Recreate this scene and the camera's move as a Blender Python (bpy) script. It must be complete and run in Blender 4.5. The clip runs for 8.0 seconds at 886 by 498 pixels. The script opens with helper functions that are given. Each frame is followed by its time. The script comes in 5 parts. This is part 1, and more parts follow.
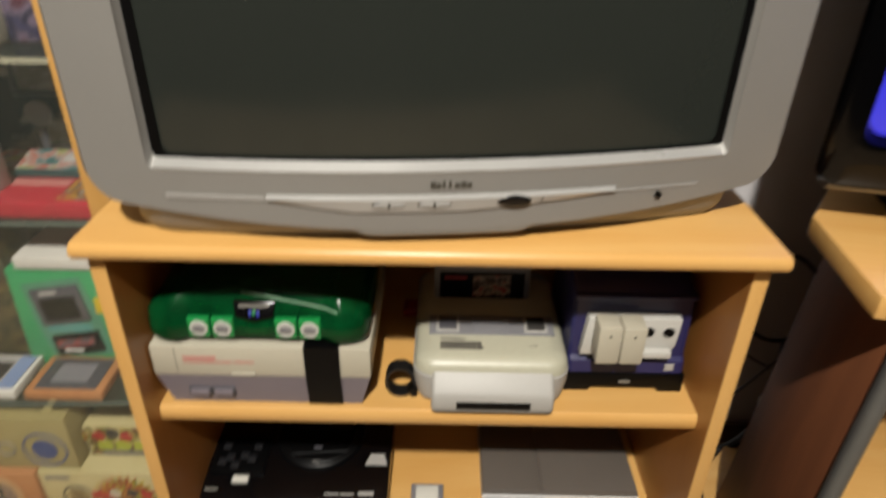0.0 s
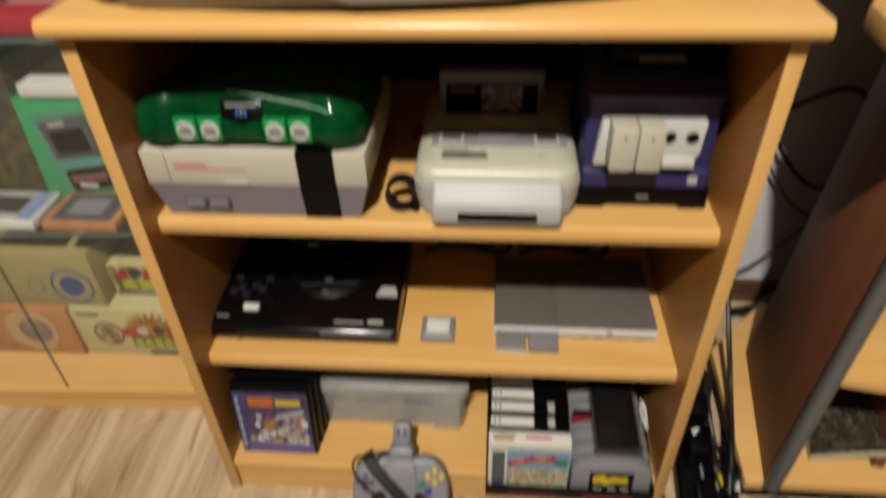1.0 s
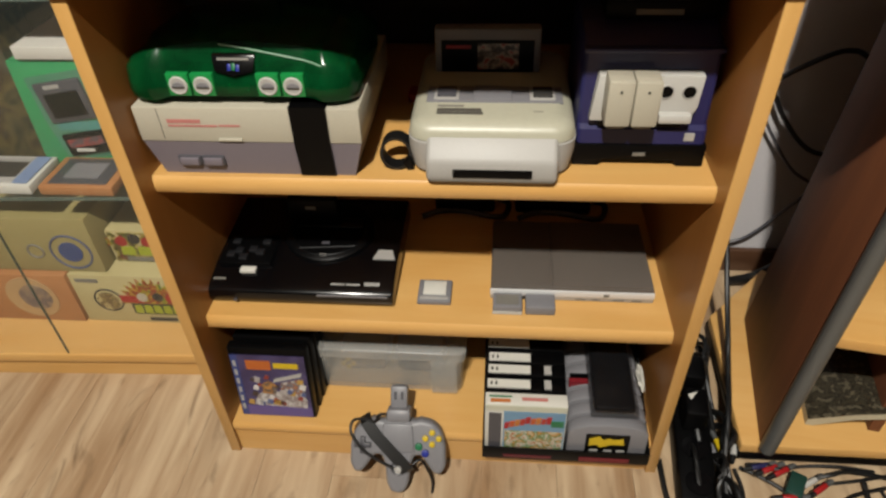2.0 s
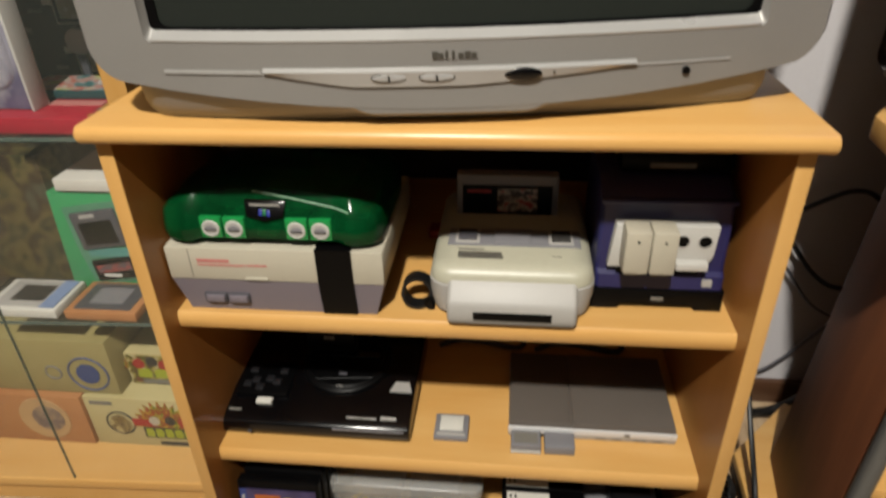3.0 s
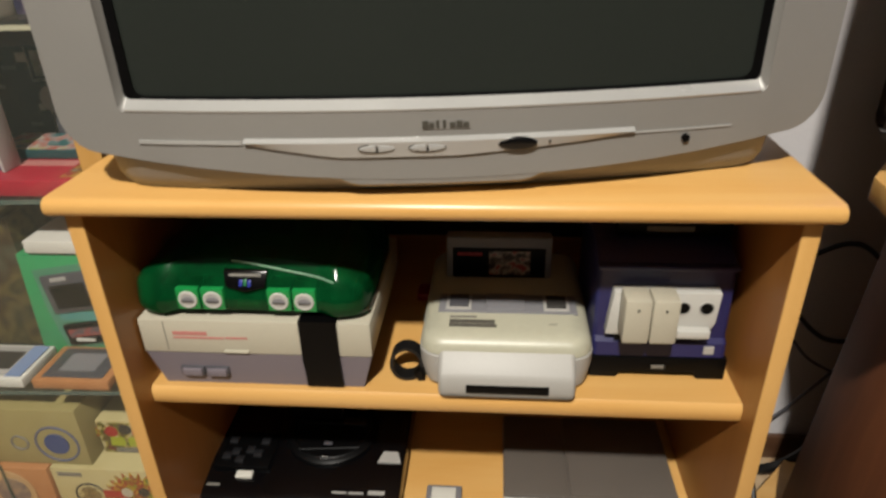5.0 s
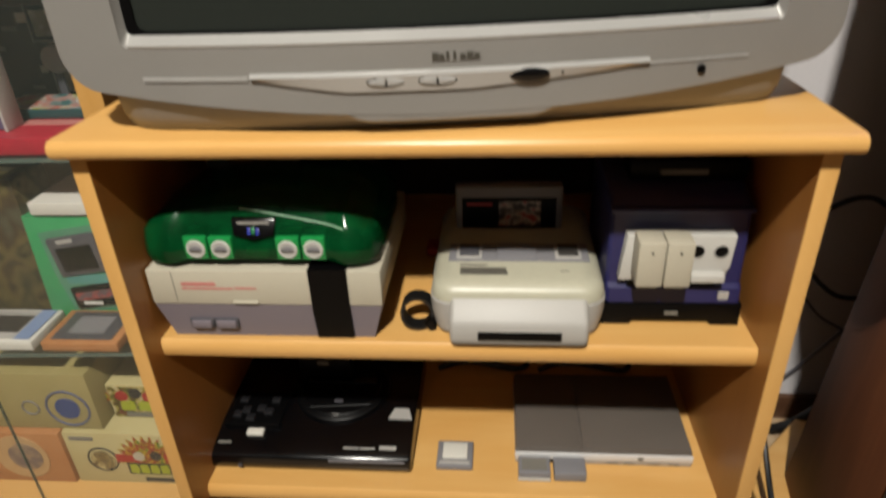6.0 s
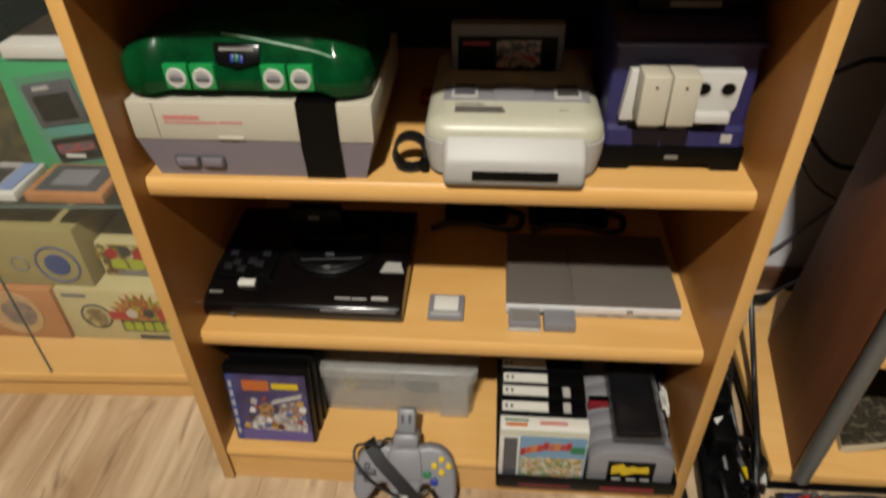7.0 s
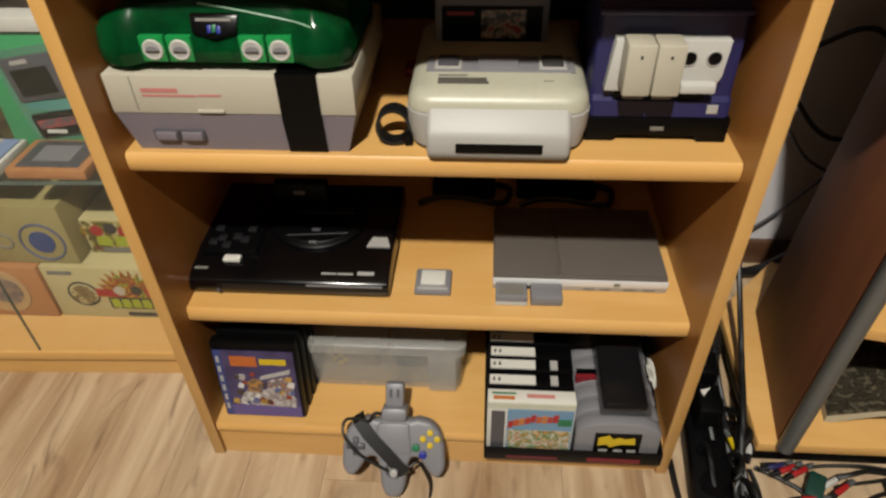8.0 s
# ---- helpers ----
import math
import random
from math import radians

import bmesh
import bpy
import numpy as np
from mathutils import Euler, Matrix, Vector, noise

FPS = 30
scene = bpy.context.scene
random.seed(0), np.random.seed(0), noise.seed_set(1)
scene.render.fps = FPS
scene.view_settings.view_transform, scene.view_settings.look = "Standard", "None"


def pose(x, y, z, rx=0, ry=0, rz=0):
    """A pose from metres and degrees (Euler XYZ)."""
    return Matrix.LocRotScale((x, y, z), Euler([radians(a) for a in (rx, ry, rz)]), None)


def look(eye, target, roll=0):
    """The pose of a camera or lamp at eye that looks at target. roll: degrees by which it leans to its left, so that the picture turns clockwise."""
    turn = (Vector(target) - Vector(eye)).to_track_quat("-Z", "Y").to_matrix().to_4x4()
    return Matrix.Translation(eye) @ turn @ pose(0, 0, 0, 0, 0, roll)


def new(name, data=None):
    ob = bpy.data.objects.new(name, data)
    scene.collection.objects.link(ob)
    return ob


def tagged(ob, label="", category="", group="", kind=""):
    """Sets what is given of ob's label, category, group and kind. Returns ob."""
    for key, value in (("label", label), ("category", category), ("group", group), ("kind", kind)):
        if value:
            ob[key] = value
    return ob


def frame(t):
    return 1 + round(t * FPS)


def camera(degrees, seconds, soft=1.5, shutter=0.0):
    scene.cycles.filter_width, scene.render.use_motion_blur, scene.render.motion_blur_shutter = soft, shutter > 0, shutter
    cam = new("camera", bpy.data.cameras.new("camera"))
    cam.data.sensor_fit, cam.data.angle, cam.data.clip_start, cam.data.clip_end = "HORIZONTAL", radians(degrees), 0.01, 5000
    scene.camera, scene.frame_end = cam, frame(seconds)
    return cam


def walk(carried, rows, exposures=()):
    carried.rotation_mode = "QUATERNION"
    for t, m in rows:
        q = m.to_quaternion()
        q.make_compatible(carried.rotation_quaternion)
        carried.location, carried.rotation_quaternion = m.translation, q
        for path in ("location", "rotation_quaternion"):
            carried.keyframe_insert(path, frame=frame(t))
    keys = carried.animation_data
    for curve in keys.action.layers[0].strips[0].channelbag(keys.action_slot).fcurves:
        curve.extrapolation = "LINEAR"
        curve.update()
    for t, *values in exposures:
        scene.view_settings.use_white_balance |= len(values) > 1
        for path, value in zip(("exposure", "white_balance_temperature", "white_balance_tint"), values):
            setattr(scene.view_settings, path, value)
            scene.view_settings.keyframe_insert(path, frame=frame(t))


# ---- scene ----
cam = camera(67.8, 8.0, 2.5, 0.8)
PATH = [
    (0, (0.011, -0.56, 1.085), (0.016, 1.171, 0.083), 1.2),
    (0.2, (0.035, -0.554, 1.059), (-0.066, 1.151, 0.015), 1.2),
    (0.5, (0.062, -0.567, 1.012), (-0.158, 1.086, -0.091), 0.2),
    (0.8, (0.073, -0.570, 0.980), (-0.097, 1.038, -0.199), -0.9),
    (1, (0.07, -0.578, 0.963), (-0.075, 0.987, -0.274), -1.8),
    (1.2, (0.074, -0.586, 0.944), (-0.059, 0.936, -0.346), -1.6),
    (2.3, (0.081, -0.593, 0.939), (-0.082, 0.951, -0.321), -2.1),
    (2.5, (0.078, -0.588, 0.954), (-0.083, 1.041, -0.195), -1.5),
    (2.7, (0.075, -0.581, 0.967), (-0.107, 1.089, -0.119), -1.9),
    (3, (0.071, -0.576, 0.98), (-0.13, 1.131, -0.043), -1.7),
    (3.3, (0.063, -0.569, 0.985), (-0.133, 1.163, 0.0), -0.9),
    (3.5, (0.056, -0.563, 0.993), (-0.135, 1.188, 0.046), -0.8),
    (3.8, (0.052, -0.556, 0.999), (-0.147, 1.218, 0.093), -0.5),
    (4, (0.056, -0.55, 1.004), (-0.138, 1.228, 0.108), -1.0),
    (4.3, (0.075, -0.540, 1.008), (-0.056, 1.258, 0.139), -0.8),
    (4.5, (0.084, -0.535, 1.009), (-0.033, 1.258, 0.131), -1.3),
    (4.7, (0.075, -0.532, 1.003), (-0.068, 1.25, 0.106), -1.6),
    (5.8, (0.048, -0.538, 0.967), (-0.116, 1.207, 0.004), -1.5),
    (6, (0.053, -0.543, 0.954), (-0.113, 1.2, -0.014), -2.4),
    (6.2, (0.052, -0.547, 0.935), (-0.107, 1.152, -0.106), -2.6),
    (6.5, (0.053, -0.551, 0.911), (-0.102, 1.083, -0.232), -1.9),
    (6.8, (0.048, -0.561, 0.890), (-0.082, 1.053, -0.284), -1.6),
    (7, (0.052, -0.561, 0.889), (-0.087, 1.018, -0.33), -1.3),
    (7.5, (0.054, -0.564, 0.879), (-0.072, 0.97, -0.398), -1.2),
    (8, (0.063, -0.558, 0.884), (-0.059, 0.977, -0.392), -1.4),
]
walk(cam, [(t, look(eye, target, roll)) for t, eye, target, roll in PATH], [(0, 0.0), (8, 0.0)])

# ---- light ----
world = bpy.data.worlds.new("room_air")
world.use_nodes = True
world.node_tree.nodes["Background"].inputs[0].default_value = (1.0, 0.86, 0.70, 1)
world.node_tree.nodes["Background"].inputs[1].default_value = 0.0
scene.world = world
bulb = bpy.data.lights.new("ceiling_bulb", "POINT")
bulb.energy, bulb.color, bulb.shadow_soft_size = 532, (1.0, 0.955, 0.865), 0.05
new("ceiling_bulb", bulb).matrix_world = pose(-0.155, -1.60, 2.75)


# ---- materials ----
def rgb(h):
    c = [int(h[i:i + 2], 16) / 255 for i in (0, 2, 4)]
    return (*[0.53 * (v / 12.92 if v < 0.04045 else ((v + 0.055) / 1.055) ** 2.4) for v in c], 1)


def scaled(c, k):
    return (c[0] * k, c[1] * k, c[2] * k, 1)


def material(name, colour, rough=0.5, metal=0.0, grain=60.0, vary=0.12, bump=0.05, **more):
    """A plain surface: two scales of noise in colour and roughness, a fine bump."""
    m = bpy.data.materials.new(name)
    m.use_nodes = True
    n, link = m.node_tree.nodes, m.node_tree.links
    b = n["Principled BSDF"]
    co = n.new("ShaderNodeTexCoord")
    fine, coarse = n.new("ShaderNodeTexNoise"), n.new("ShaderNodeTexNoise")
    fine.inputs["Scale"].default_value, fine.inputs["Detail"].default_value = grain * 6, 4
    coarse.inputs["Scale"].default_value, coarse.inputs["Detail"].default_value = grain / 6, 6
    link.new(co.outputs["Object"], fine.inputs["Vector"]), link.new(co.outputs["Object"], coarse.inputs["Vector"])
    add = n.new("ShaderNodeMath")
    add.operation = "ADD"
    link.new(fine.outputs[0], add.inputs[0]), link.new(coarse.outputs[0], add.inputs[1])
    ramp = n.new("ShaderNodeMapRange")
    ramp.inputs[1].default_value, ramp.inputs[2].default_value = 0.6, 1.4
    link.new(add.outputs[0], ramp.inputs[0])
    mix = n.new("ShaderNodeMix")
    mix.data_type = "RGBA"
    mix.inputs[6].default_value, mix.inputs[7].default_value = scaled(colour, 1 - vary), scaled(colour, 1 + vary)
    link.new(ramp.outputs[0], mix.inputs[0]), link.new(mix.outputs[2], b.inputs["Base Color"])
    rr = n.new("ShaderNodeMapRange")
    rr.inputs[3].default_value, rr.inputs[4].default_value = max(0.02, rough - 0.08), min(1, rough + 0.08)
    link.new(coarse.outputs[0], rr.inputs[0]), link.new(rr.outputs[0], b.inputs["Roughness"])
    if bump:
        bp = n.new("ShaderNodeBump")
        bp.inputs["Strength"].default_value, bp.inputs["Distance"].default_value = bump, 0.002
        link.new(fine.outputs[0], bp.inputs["Height"]), link.new(bp.outputs[0], b.inputs["Normal"])
    b.inputs["Metallic"].default_value = metal
    for key, value in more.items():
        b.inputs[key.replace("_", " ")].default_value = value
    return m


def wood(name, light, dark, along=0, stretch=14.0, size=9.0, rough=0.42, per_piece=0.0, contrast=1.0, knots=False):
    """Grain that runs along one axis; per_piece shifts colour and pattern from piece to piece."""
    m = bpy.data.materials.new(name)
    m.use_nodes = True
    n, link = m.node_tree.nodes, m.node_tree.links
    b = n["Principled BSDF"]
    co, mp = n.new("ShaderNodeTexCoord"), n.new("ShaderNodeMapping")
    s = [size * stretch] * 3
    s[along] = size
    mp.inputs["Scale"].default_value = s
    link.new(co.outputs["Object"], mp.inputs["Vector"])
    info = n.new("ShaderNodeObjectInfo")
    if per_piece:
        sh = n.new("ShaderNodeVectorMath")
        sh.operation = "SCALE"
        sh.inputs[0].default_value = (37.0, 53.0, 71.0)
        link.new(info.outputs["Random"], sh.inputs[3]), link.new(sh.outputs[0], mp.inputs["Location"])
    fine, broad = n.new("ShaderNodeTexNoise"), n.new("ShaderNodeTexNoise")
    fine.inputs["Scale"].default_value, fine.inputs["Detail"].default_value = 1.0, 8
    fine.inputs["Distortion"].default_value = 0.6
    broad.inputs["Scale"].default_value, broad.inputs["Detail"].default_value = 0.22, 5
    broad.inputs["Distortion"].default_value = 1.2
    link.new(mp.outputs[0], fine.inputs["Vector"]), link.new(mp.outputs[0], broad.inputs["Vector"])
    total = n.new("ShaderNodeMath")
    total.operation = "MULTIPLY_ADD"
    total.inputs[1].default_value = 0.5
    link.new(fine.outputs[0], total.inputs[0]), link.new(broad.outputs[0], total.inputs[2])
    ramp = n.new("ShaderNodeMapRange")
    ramp.inputs[1].default_value, ramp.inputs[2].default_value = 0.75 - 0.25 / contrast, 0.75 + 0.25 / contrast
    link.new(total.outputs[0], ramp.inputs[0])
    mix = n.new("ShaderNodeMix")
    mix.data_type = "RGBA"
    mix.inputs[6].default_value, mix.inputs[7].default_value = dark, light
    link.new(ramp.outputs[0], mix.inputs[0])
    last = mix.outputs[2]
    if knots:
        k, km = n.new("ShaderNodeTexNoise"), n.new("ShaderNodeMapping")
        km.inputs["Scale"].default_value = (26, 7, 7)
        link.new(co.outputs["Object"], km.inputs["Vector"]), link.new(km.outputs[0], k.inputs["Vector"])
        if per_piece:
            link.new(sh.outputs[0], km.inputs["Location"])
        k.inputs["Scale"].default_value, k.inputs["Detail"].default_value, k.inputs["Distortion"].default_value = 0.8, 7, 2.2
        kr = n.new("ShaderNodeMapRange")
        kr.inputs[1].default_value, kr.inputs[2].default_value = 0.56, 0.86
        link.new(k.outputs[0], kr.inputs[0])
        km2 = n.new("ShaderNodeMix")
        km2.data_type = "RGBA"
        km2.inputs[7].default_value = scaled(dark, 0.5)
        link.new(kr.outputs[0], km2.inputs[0]), link.new(last, km2.inputs[6])
        last = km2.outputs[2]
    if per_piece:
        hv = n.new("ShaderNodeHueSaturation")
        pr = n.new("ShaderNodeMapRange")
        pr.inputs[3].default_value, pr.inputs[4].default_value = 1 - per_piece, 1 + per_piece
        link.new(info.outputs["Random"], pr.inputs[0]), link.new(pr.outputs[0], hv.inputs["Value"])
        link.new(last, hv.inputs["Color"])
        last = hv.outputs[0]
    link.new(last, b.inputs["Base Color"])
    b.inputs["Roughness"].default_value = rough
    bp = n.new("ShaderNodeBump")
    bp.inputs["Strength"].default_value, bp.inputs["Distance"].default_value = 0.06, 0.001
    link.new(fine.outputs[0], bp.inputs["Height"]), link.new(bp.outputs[0], b.inputs["Normal"])
    return m


def artwork(name, colours, size=60.0, rough=0.3):
    """Printed cover art that cannot be read: ragged patches of a few inks."""
    m = bpy.data.materials.new(name)
    m.use_nodes = True
    n, link = m.node_tree.nodes, m.node_tree.links
    b = n["Principled BSDF"]
    co, warp = n.new("ShaderNodeTexCoord"), n.new("ShaderNodeTexNoise")
    warp.inputs["Scale"].default_value, warp.inputs["Detail"].default_value = size, 4
    warp.inputs["Distortion"].default_value = 0.35
    link.new(co.outputs["Object"], warp.inputs["Vector"])
    ramp = n.new("ShaderNodeValToRGB")
    ramp.color_ramp.interpolation = "LINEAR"
    while len(ramp.color_ramp.elements) < len(colours):
        ramp.color_ramp.elements.new(0.5)
    for i, c in enumerate(colours):
        ramp.color_ramp.elements[i].position = 0.30 + 0.40 * i / len(colours) if i else 0.0
        ramp.color_ramp.elements[i].color = c
    link.new(warp.outputs[0], ramp.inputs[0]), link.new(ramp.outputs[0], b.inputs["Base Color"])
    b.inputs["Roughness"].default_value = rough
    return m


def glassy(name, colour, rough=0.0, alpha=0.0):
    """Clear plate or translucent plastic: part clear, part body colour, with a gloss on top."""
    m = bpy.data.materials.new(name)
    m.use_nodes = True
    n, link = m.node_tree.nodes, m.node_tree.links
    n.remove(n["Principled BSDF"])
    out = n["Material Output"]
    clear, body, gloss = n.new("ShaderNodeBsdfTransparent"), n.new("ShaderNodeBsdfDiffuse"), n.new("ShaderNodeBsdfGlossy")
    body.inputs[0].default_value, gloss.inputs["Roughness"].default_value = colour, rough + 0.02
    m1, m2 = n.new("ShaderNodeMixShader"), n.new("ShaderNodeMixShader")
    lw = n.new("ShaderNodeLayerWeight")
    lw.inputs[0].default_value = 0.25
    pw = n.new("ShaderNodeMath")
    pw.operation, pw.inputs[1].default_value = "POWER", 3.0
    sc = n.new("ShaderNodeMath")
    sc.operation, sc.inputs[1].default_value, sc.inputs[2].default_value = "MULTIPLY_ADD", 0.6, 0.03
    link.new(lw.outputs["Facing"], pw.inputs[0]), link.new(pw.outputs[0], sc.inputs[0])
    noise_tex = n.new("ShaderNodeTexNoise")
    noise_tex.inputs["Scale"].default_value, noise_tex.inputs["Detail"].default_value = 5, 2
    rng = n.new("ShaderNodeMapRange")
    rng.inputs[3].default_value, rng.inputs[4].default_value = alpha * 0.7, min(1, alpha * 1.3)
    link.new(noise_tex.outputs[0], rng.inputs[0]), link.new(rng.outputs[0], m1.inputs[0])
    link.new(clear.outputs[0], m1.inputs[1]), link.new(body.outputs[0], m1.inputs[2])
    link.new(sc.outputs[0], m2.inputs[0]), link.new(m1.outputs[0], m2.inputs[1]), link.new(gloss.outputs[0], m2.inputs[2])
    link.new(m2.outputs[0], out.inputs[0])
    return m


# One beech with light put into its tones: boards and edges lit, uprights shaded.
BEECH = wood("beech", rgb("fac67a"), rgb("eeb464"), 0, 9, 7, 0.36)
BEECH_SHADED = wood("beech_shaded", rgb("c48644"), rgb("b27638"), 2, 9, 7, 0.38)
BEECH_LIT = wood("beech_lit", rgb("ecb86e"), rgb("dca65a"), 2, 9, 7, 0.36)
BROWN = wood("brown_wood", rgb("9a5c36"), rgb("7e4828"), 2, 9, 6, 0.62)
LAMINATE = wood("laminate", rgb("ecd0aa"), rgb("ac8660"), 1, 11, 4.5, 0.45, 0.06, 1.15, True)
JOINT = material("joint", rgb("7a6046"), 0.9)
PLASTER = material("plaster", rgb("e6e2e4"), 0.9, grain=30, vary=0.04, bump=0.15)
# Unseen walls and ceiling get dark colours so they return little light.
WALL_DARK = material("dark_unseen_wall", rgb("2a2622"), 0.9, grain=30, vary=0.04, bump=0.1)
CEILING = material("dark_unseen_ceiling", rgb("34302c"), 0.9, grain=30, vary=0.03)
SKIRT = wood("skirting_wood", rgb("6b4a34"), rgb("543724"), 0, 9, 6)
SILVER = material("silver_paint", rgb("a19e99"), 0.42, 0.25, 80, 0.03, 0.02)
SILVER_LIGHT = material("silver_trim", rgb("cccac6"), 0.3, 0.3, 80, 0.03, 0.0)
SCREEN = material("dark_screen_glass", rgb("2f332f"), 0.12, 0, 30, 0.05, 0.0)
BLACK = material("black_plastic", rgb("070708"), 0.42, 0, 90, 0.15, 0.04, Specular_IOR_Level=0.12)
BLACK_GLOSS = material("glossy_black_plastic", rgb("08080a"), 0.2, 0, 90, 0.1, 0.0)
CABLE = material("cable_rubber", rgb("0a0a0b"), 0.5)
GREY = material("grey_plastic", rgb("8d8c90"), 0.45, 0, 90, 0.05, 0.04)
WARM_GREY = material("warm_grey_plastic", rgb("6b635c"), 0.42, 0, 90, 0.05, 0.03)
GREY_DARK = material("dark_grey_plastic", rgb("55545a"), 0.45, 0, 90, 0.06, 0.04)
MAUVE = material("mauve_grey_plastic", rgb("857c84"), 0.5, 0, 90, 0.05, 0.05)
CREAM = material("cream_plastic", rgb("cfc8b4"), 0.45, 0, 70, 0.04, 0.04)
YELLOWED = material("yellowed_plastic", rgb("cbc8b2"), 0.42, 0, 25, 0.05, 0.03)
PALE = material("pale_grey_plastic", rgb("bfbcb6"), 0.52, 0, 70, 0.04, 0.03)
WHITE = material("white_plastic", rgb("d9d7d0"), 0.4, 0, 70, 0.03, 0.02)
PAPER = material("white_paper", rgb("ece9de"), 0.7, 0, 70, 0.05, 0.02)
INDIGO = material("indigo_plastic", rgb("2b2a5c"), 0.4, 0, 90, 0.06, 0.03)
RED = material("red_ink", rgb("b81c20"), 0.45)
PINK = material("pink_ink", rgb("d4877f"), 0.6)
YELLOW = material("yellow_plastic", rgb("e3c21c"), 0.4)
GREEN = material("green_plastic", rgb("1f7a4e"), 0.4)
BLUE = material("blue_plastic", rgb("24339a"), 0.4)
INK = material("dark_ink", rgb("35322f"), 0.6)
INK_MID = material("faded_dark_ink", rgb("605c54"), 0.6)
INK_GREY = material("grey_ink", rgb("87837a"), 0.6)
ALU = material("brushed_grey_metal", rgb("7d7f7e"), 0.42, 0.5, 90, 0.05, 0.03)
CLEAR = glassy("clear_glass", rgb("b9c8bd"), 0.0, 0.03)
EDGE = glassy("glass_edge", rgb("6b7a70"), 0.1, 0.8)
EDGE_PALE = glassy("pale_glass_edge", rgb("c9c4a8"), 0.1, 0.85)
FROST = glassy("frosted_plastic", rgb("e6e5de"), 0.25, 0.3)
WRAP = material("plastic_wrap", rgb("2a2a2d"), 0.1, 0, 60, 0.1, 0.0, Alpha=0.35, Specular_IOR_Level=1.0)
# Strong colour mottling stands in for light glowing through the shell.
JELLY = material("translucent_green_plastic", rgb("0b6c37"), 0.16, 0, 8, 0.7, 0.0, Transmission_Weight=0.6, IOR=1.3)
JELLY_LIGHT = material("bright_green_plastic", rgb("1f9a4e"), 0.25, 0, 60, 0.1, 0.0)


# ---- shapes ----
def box(x0, x1, y0, y1, z0, z1, bevel=0.0, bm=None, seg=2):
    fresh = bmesh.new()
    vs = [fresh.verts.new((x, y, z)) for z in (z0, z1) for y in (y0, y1) for x in (x0, x1)]
    for f in ((0, 2, 3, 1), (4, 5, 7, 6), (0, 1, 5, 4), (1, 3, 7, 5), (3, 2, 6, 7), (2, 0, 4, 6)):
        fresh.faces.new([vs[i] for i in f])
    if bevel:
        bmesh.ops.bevel(fresh, geom=fresh.edges[:], offset=bevel, segments=seg, affect="EDGES", profile=0.5)
    return merged(bm, fresh)


def merged(bm, fresh):
    if bm is None:
        return fresh
    keep = bpy.data.meshes.new("keep")
    fresh.to_mesh(keep)
    fresh.free()
    bm.from_mesh(keep)
    bpy.data.meshes.remove(keep)
    return bm


def prism(points, axis, a, b, bevel=0.0, bm=None, seg=2):
    """A flat outline drawn out along an axis from a to b. points: the two other coordinates, in xyz order."""
    fresh = bmesh.new()
    put = {"x": lambda p, d: (d, p[0], p[1]), "y": lambda p, d: (p[0], d, p[1]), "z": lambda p, d: (p[0], p[1], d)}[axis]
    lo, hi = [fresh.verts.new(put(p, a)) for p in points], [fresh.verts.new(put(p, b)) for p in points]
    n = len(points)
    for i in range(n):
        fresh.faces.new((lo[i], lo[(i + 1) % n], hi[(i + 1) % n], hi[i]))
    fresh.faces.new(lo[::-1]), fresh.faces.new(hi)
    bmesh.ops.recalc_face_normals(fresh, faces=fresh.faces[:])
    if bevel:
        sharp = [e for e in fresh.edges if e.calc_face_angle(0) > 0.5]
        bmesh.ops.bevel(fresh, geom=sharp, offset=bevel, segments=seg, affect="EDGES", profile=0.5)
    return merged(bm, fresh)


def disc(x, y, z, r, h, axis="z", n=24, r2=None, bm=None, bevel=0.0):
    fresh = bmesh.new()
    bmesh.ops.create_cone(fresh, cap_ends=True, segments=n, radius1=r, radius2=r if r2 is None else r2, depth=h)
    if bevel:
        bmesh.ops.bevel(fresh, geom=[e for e in fresh.edges if e.calc_face_angle(0) > 1], offset=bevel, segments=2, affect="EDGES", profile=0.5)
    turn = {"z": pose(0, 0, 0), "y": pose(0, 0, 0, 90), "x": pose(0, 0, 0, 0, 90)}[axis]
    bmesh.ops.transform(fresh, matrix=pose(x, y, z) @ turn, verts=fresh.verts[:])
    return merged(bm, fresh)


def ring(x, y, z, r, t, axis="z", n=28, k=8, flat=1.0, bm=None):
    fresh = bmesh.new()
    turn = {"z": pose(0, 0, 0), "y": pose(0, 0, 0, 90), "x": pose(0, 0, 0, 0, 90)}[axis]
    grid = []
    for i in range(n):
        a = 2 * math.pi * i / n
        row = []
        for j in range(k):
            b = 2 * math.pi * j / k
            rr = r + t * math.cos(b)
            row.append(fresh.verts.new(pose(x, y, z) @ turn @ Vector((rr * math.cos(a), rr * math.sin(a), t * flat * math.sin(b)))))
        grid.append(row)
    for i in range(n):
        for j in range(k):
            fresh.faces.new((grid[i][j], grid[(i + 1) % n][j], grid[(i + 1) % n][(j + 1) % k], grid[i][(j + 1) % k]))
    return merged(bm, fresh)


def loft(loops, cap_first=True, cap_last=True, bm=None):
    fresh = bmesh.new()
    rows = [[fresh.verts.new(p) for p in loop] for loop in loops]
    n = len(rows[0])
    for a, b in zip(rows, rows[1:]):
        for i in range(n):
            fresh.faces.new((a[i], a[(i + 1) % n], b[(i + 1) % n], b[i]))
    if cap_first:
        fresh.faces.new(rows[0][::-1])
    if cap_last:
        fresh.faces.new(rows[-1])
    bmesh.ops.recalc_face_normals(fresh, faces=fresh.faces[:])
    return merged(bm, fresh)


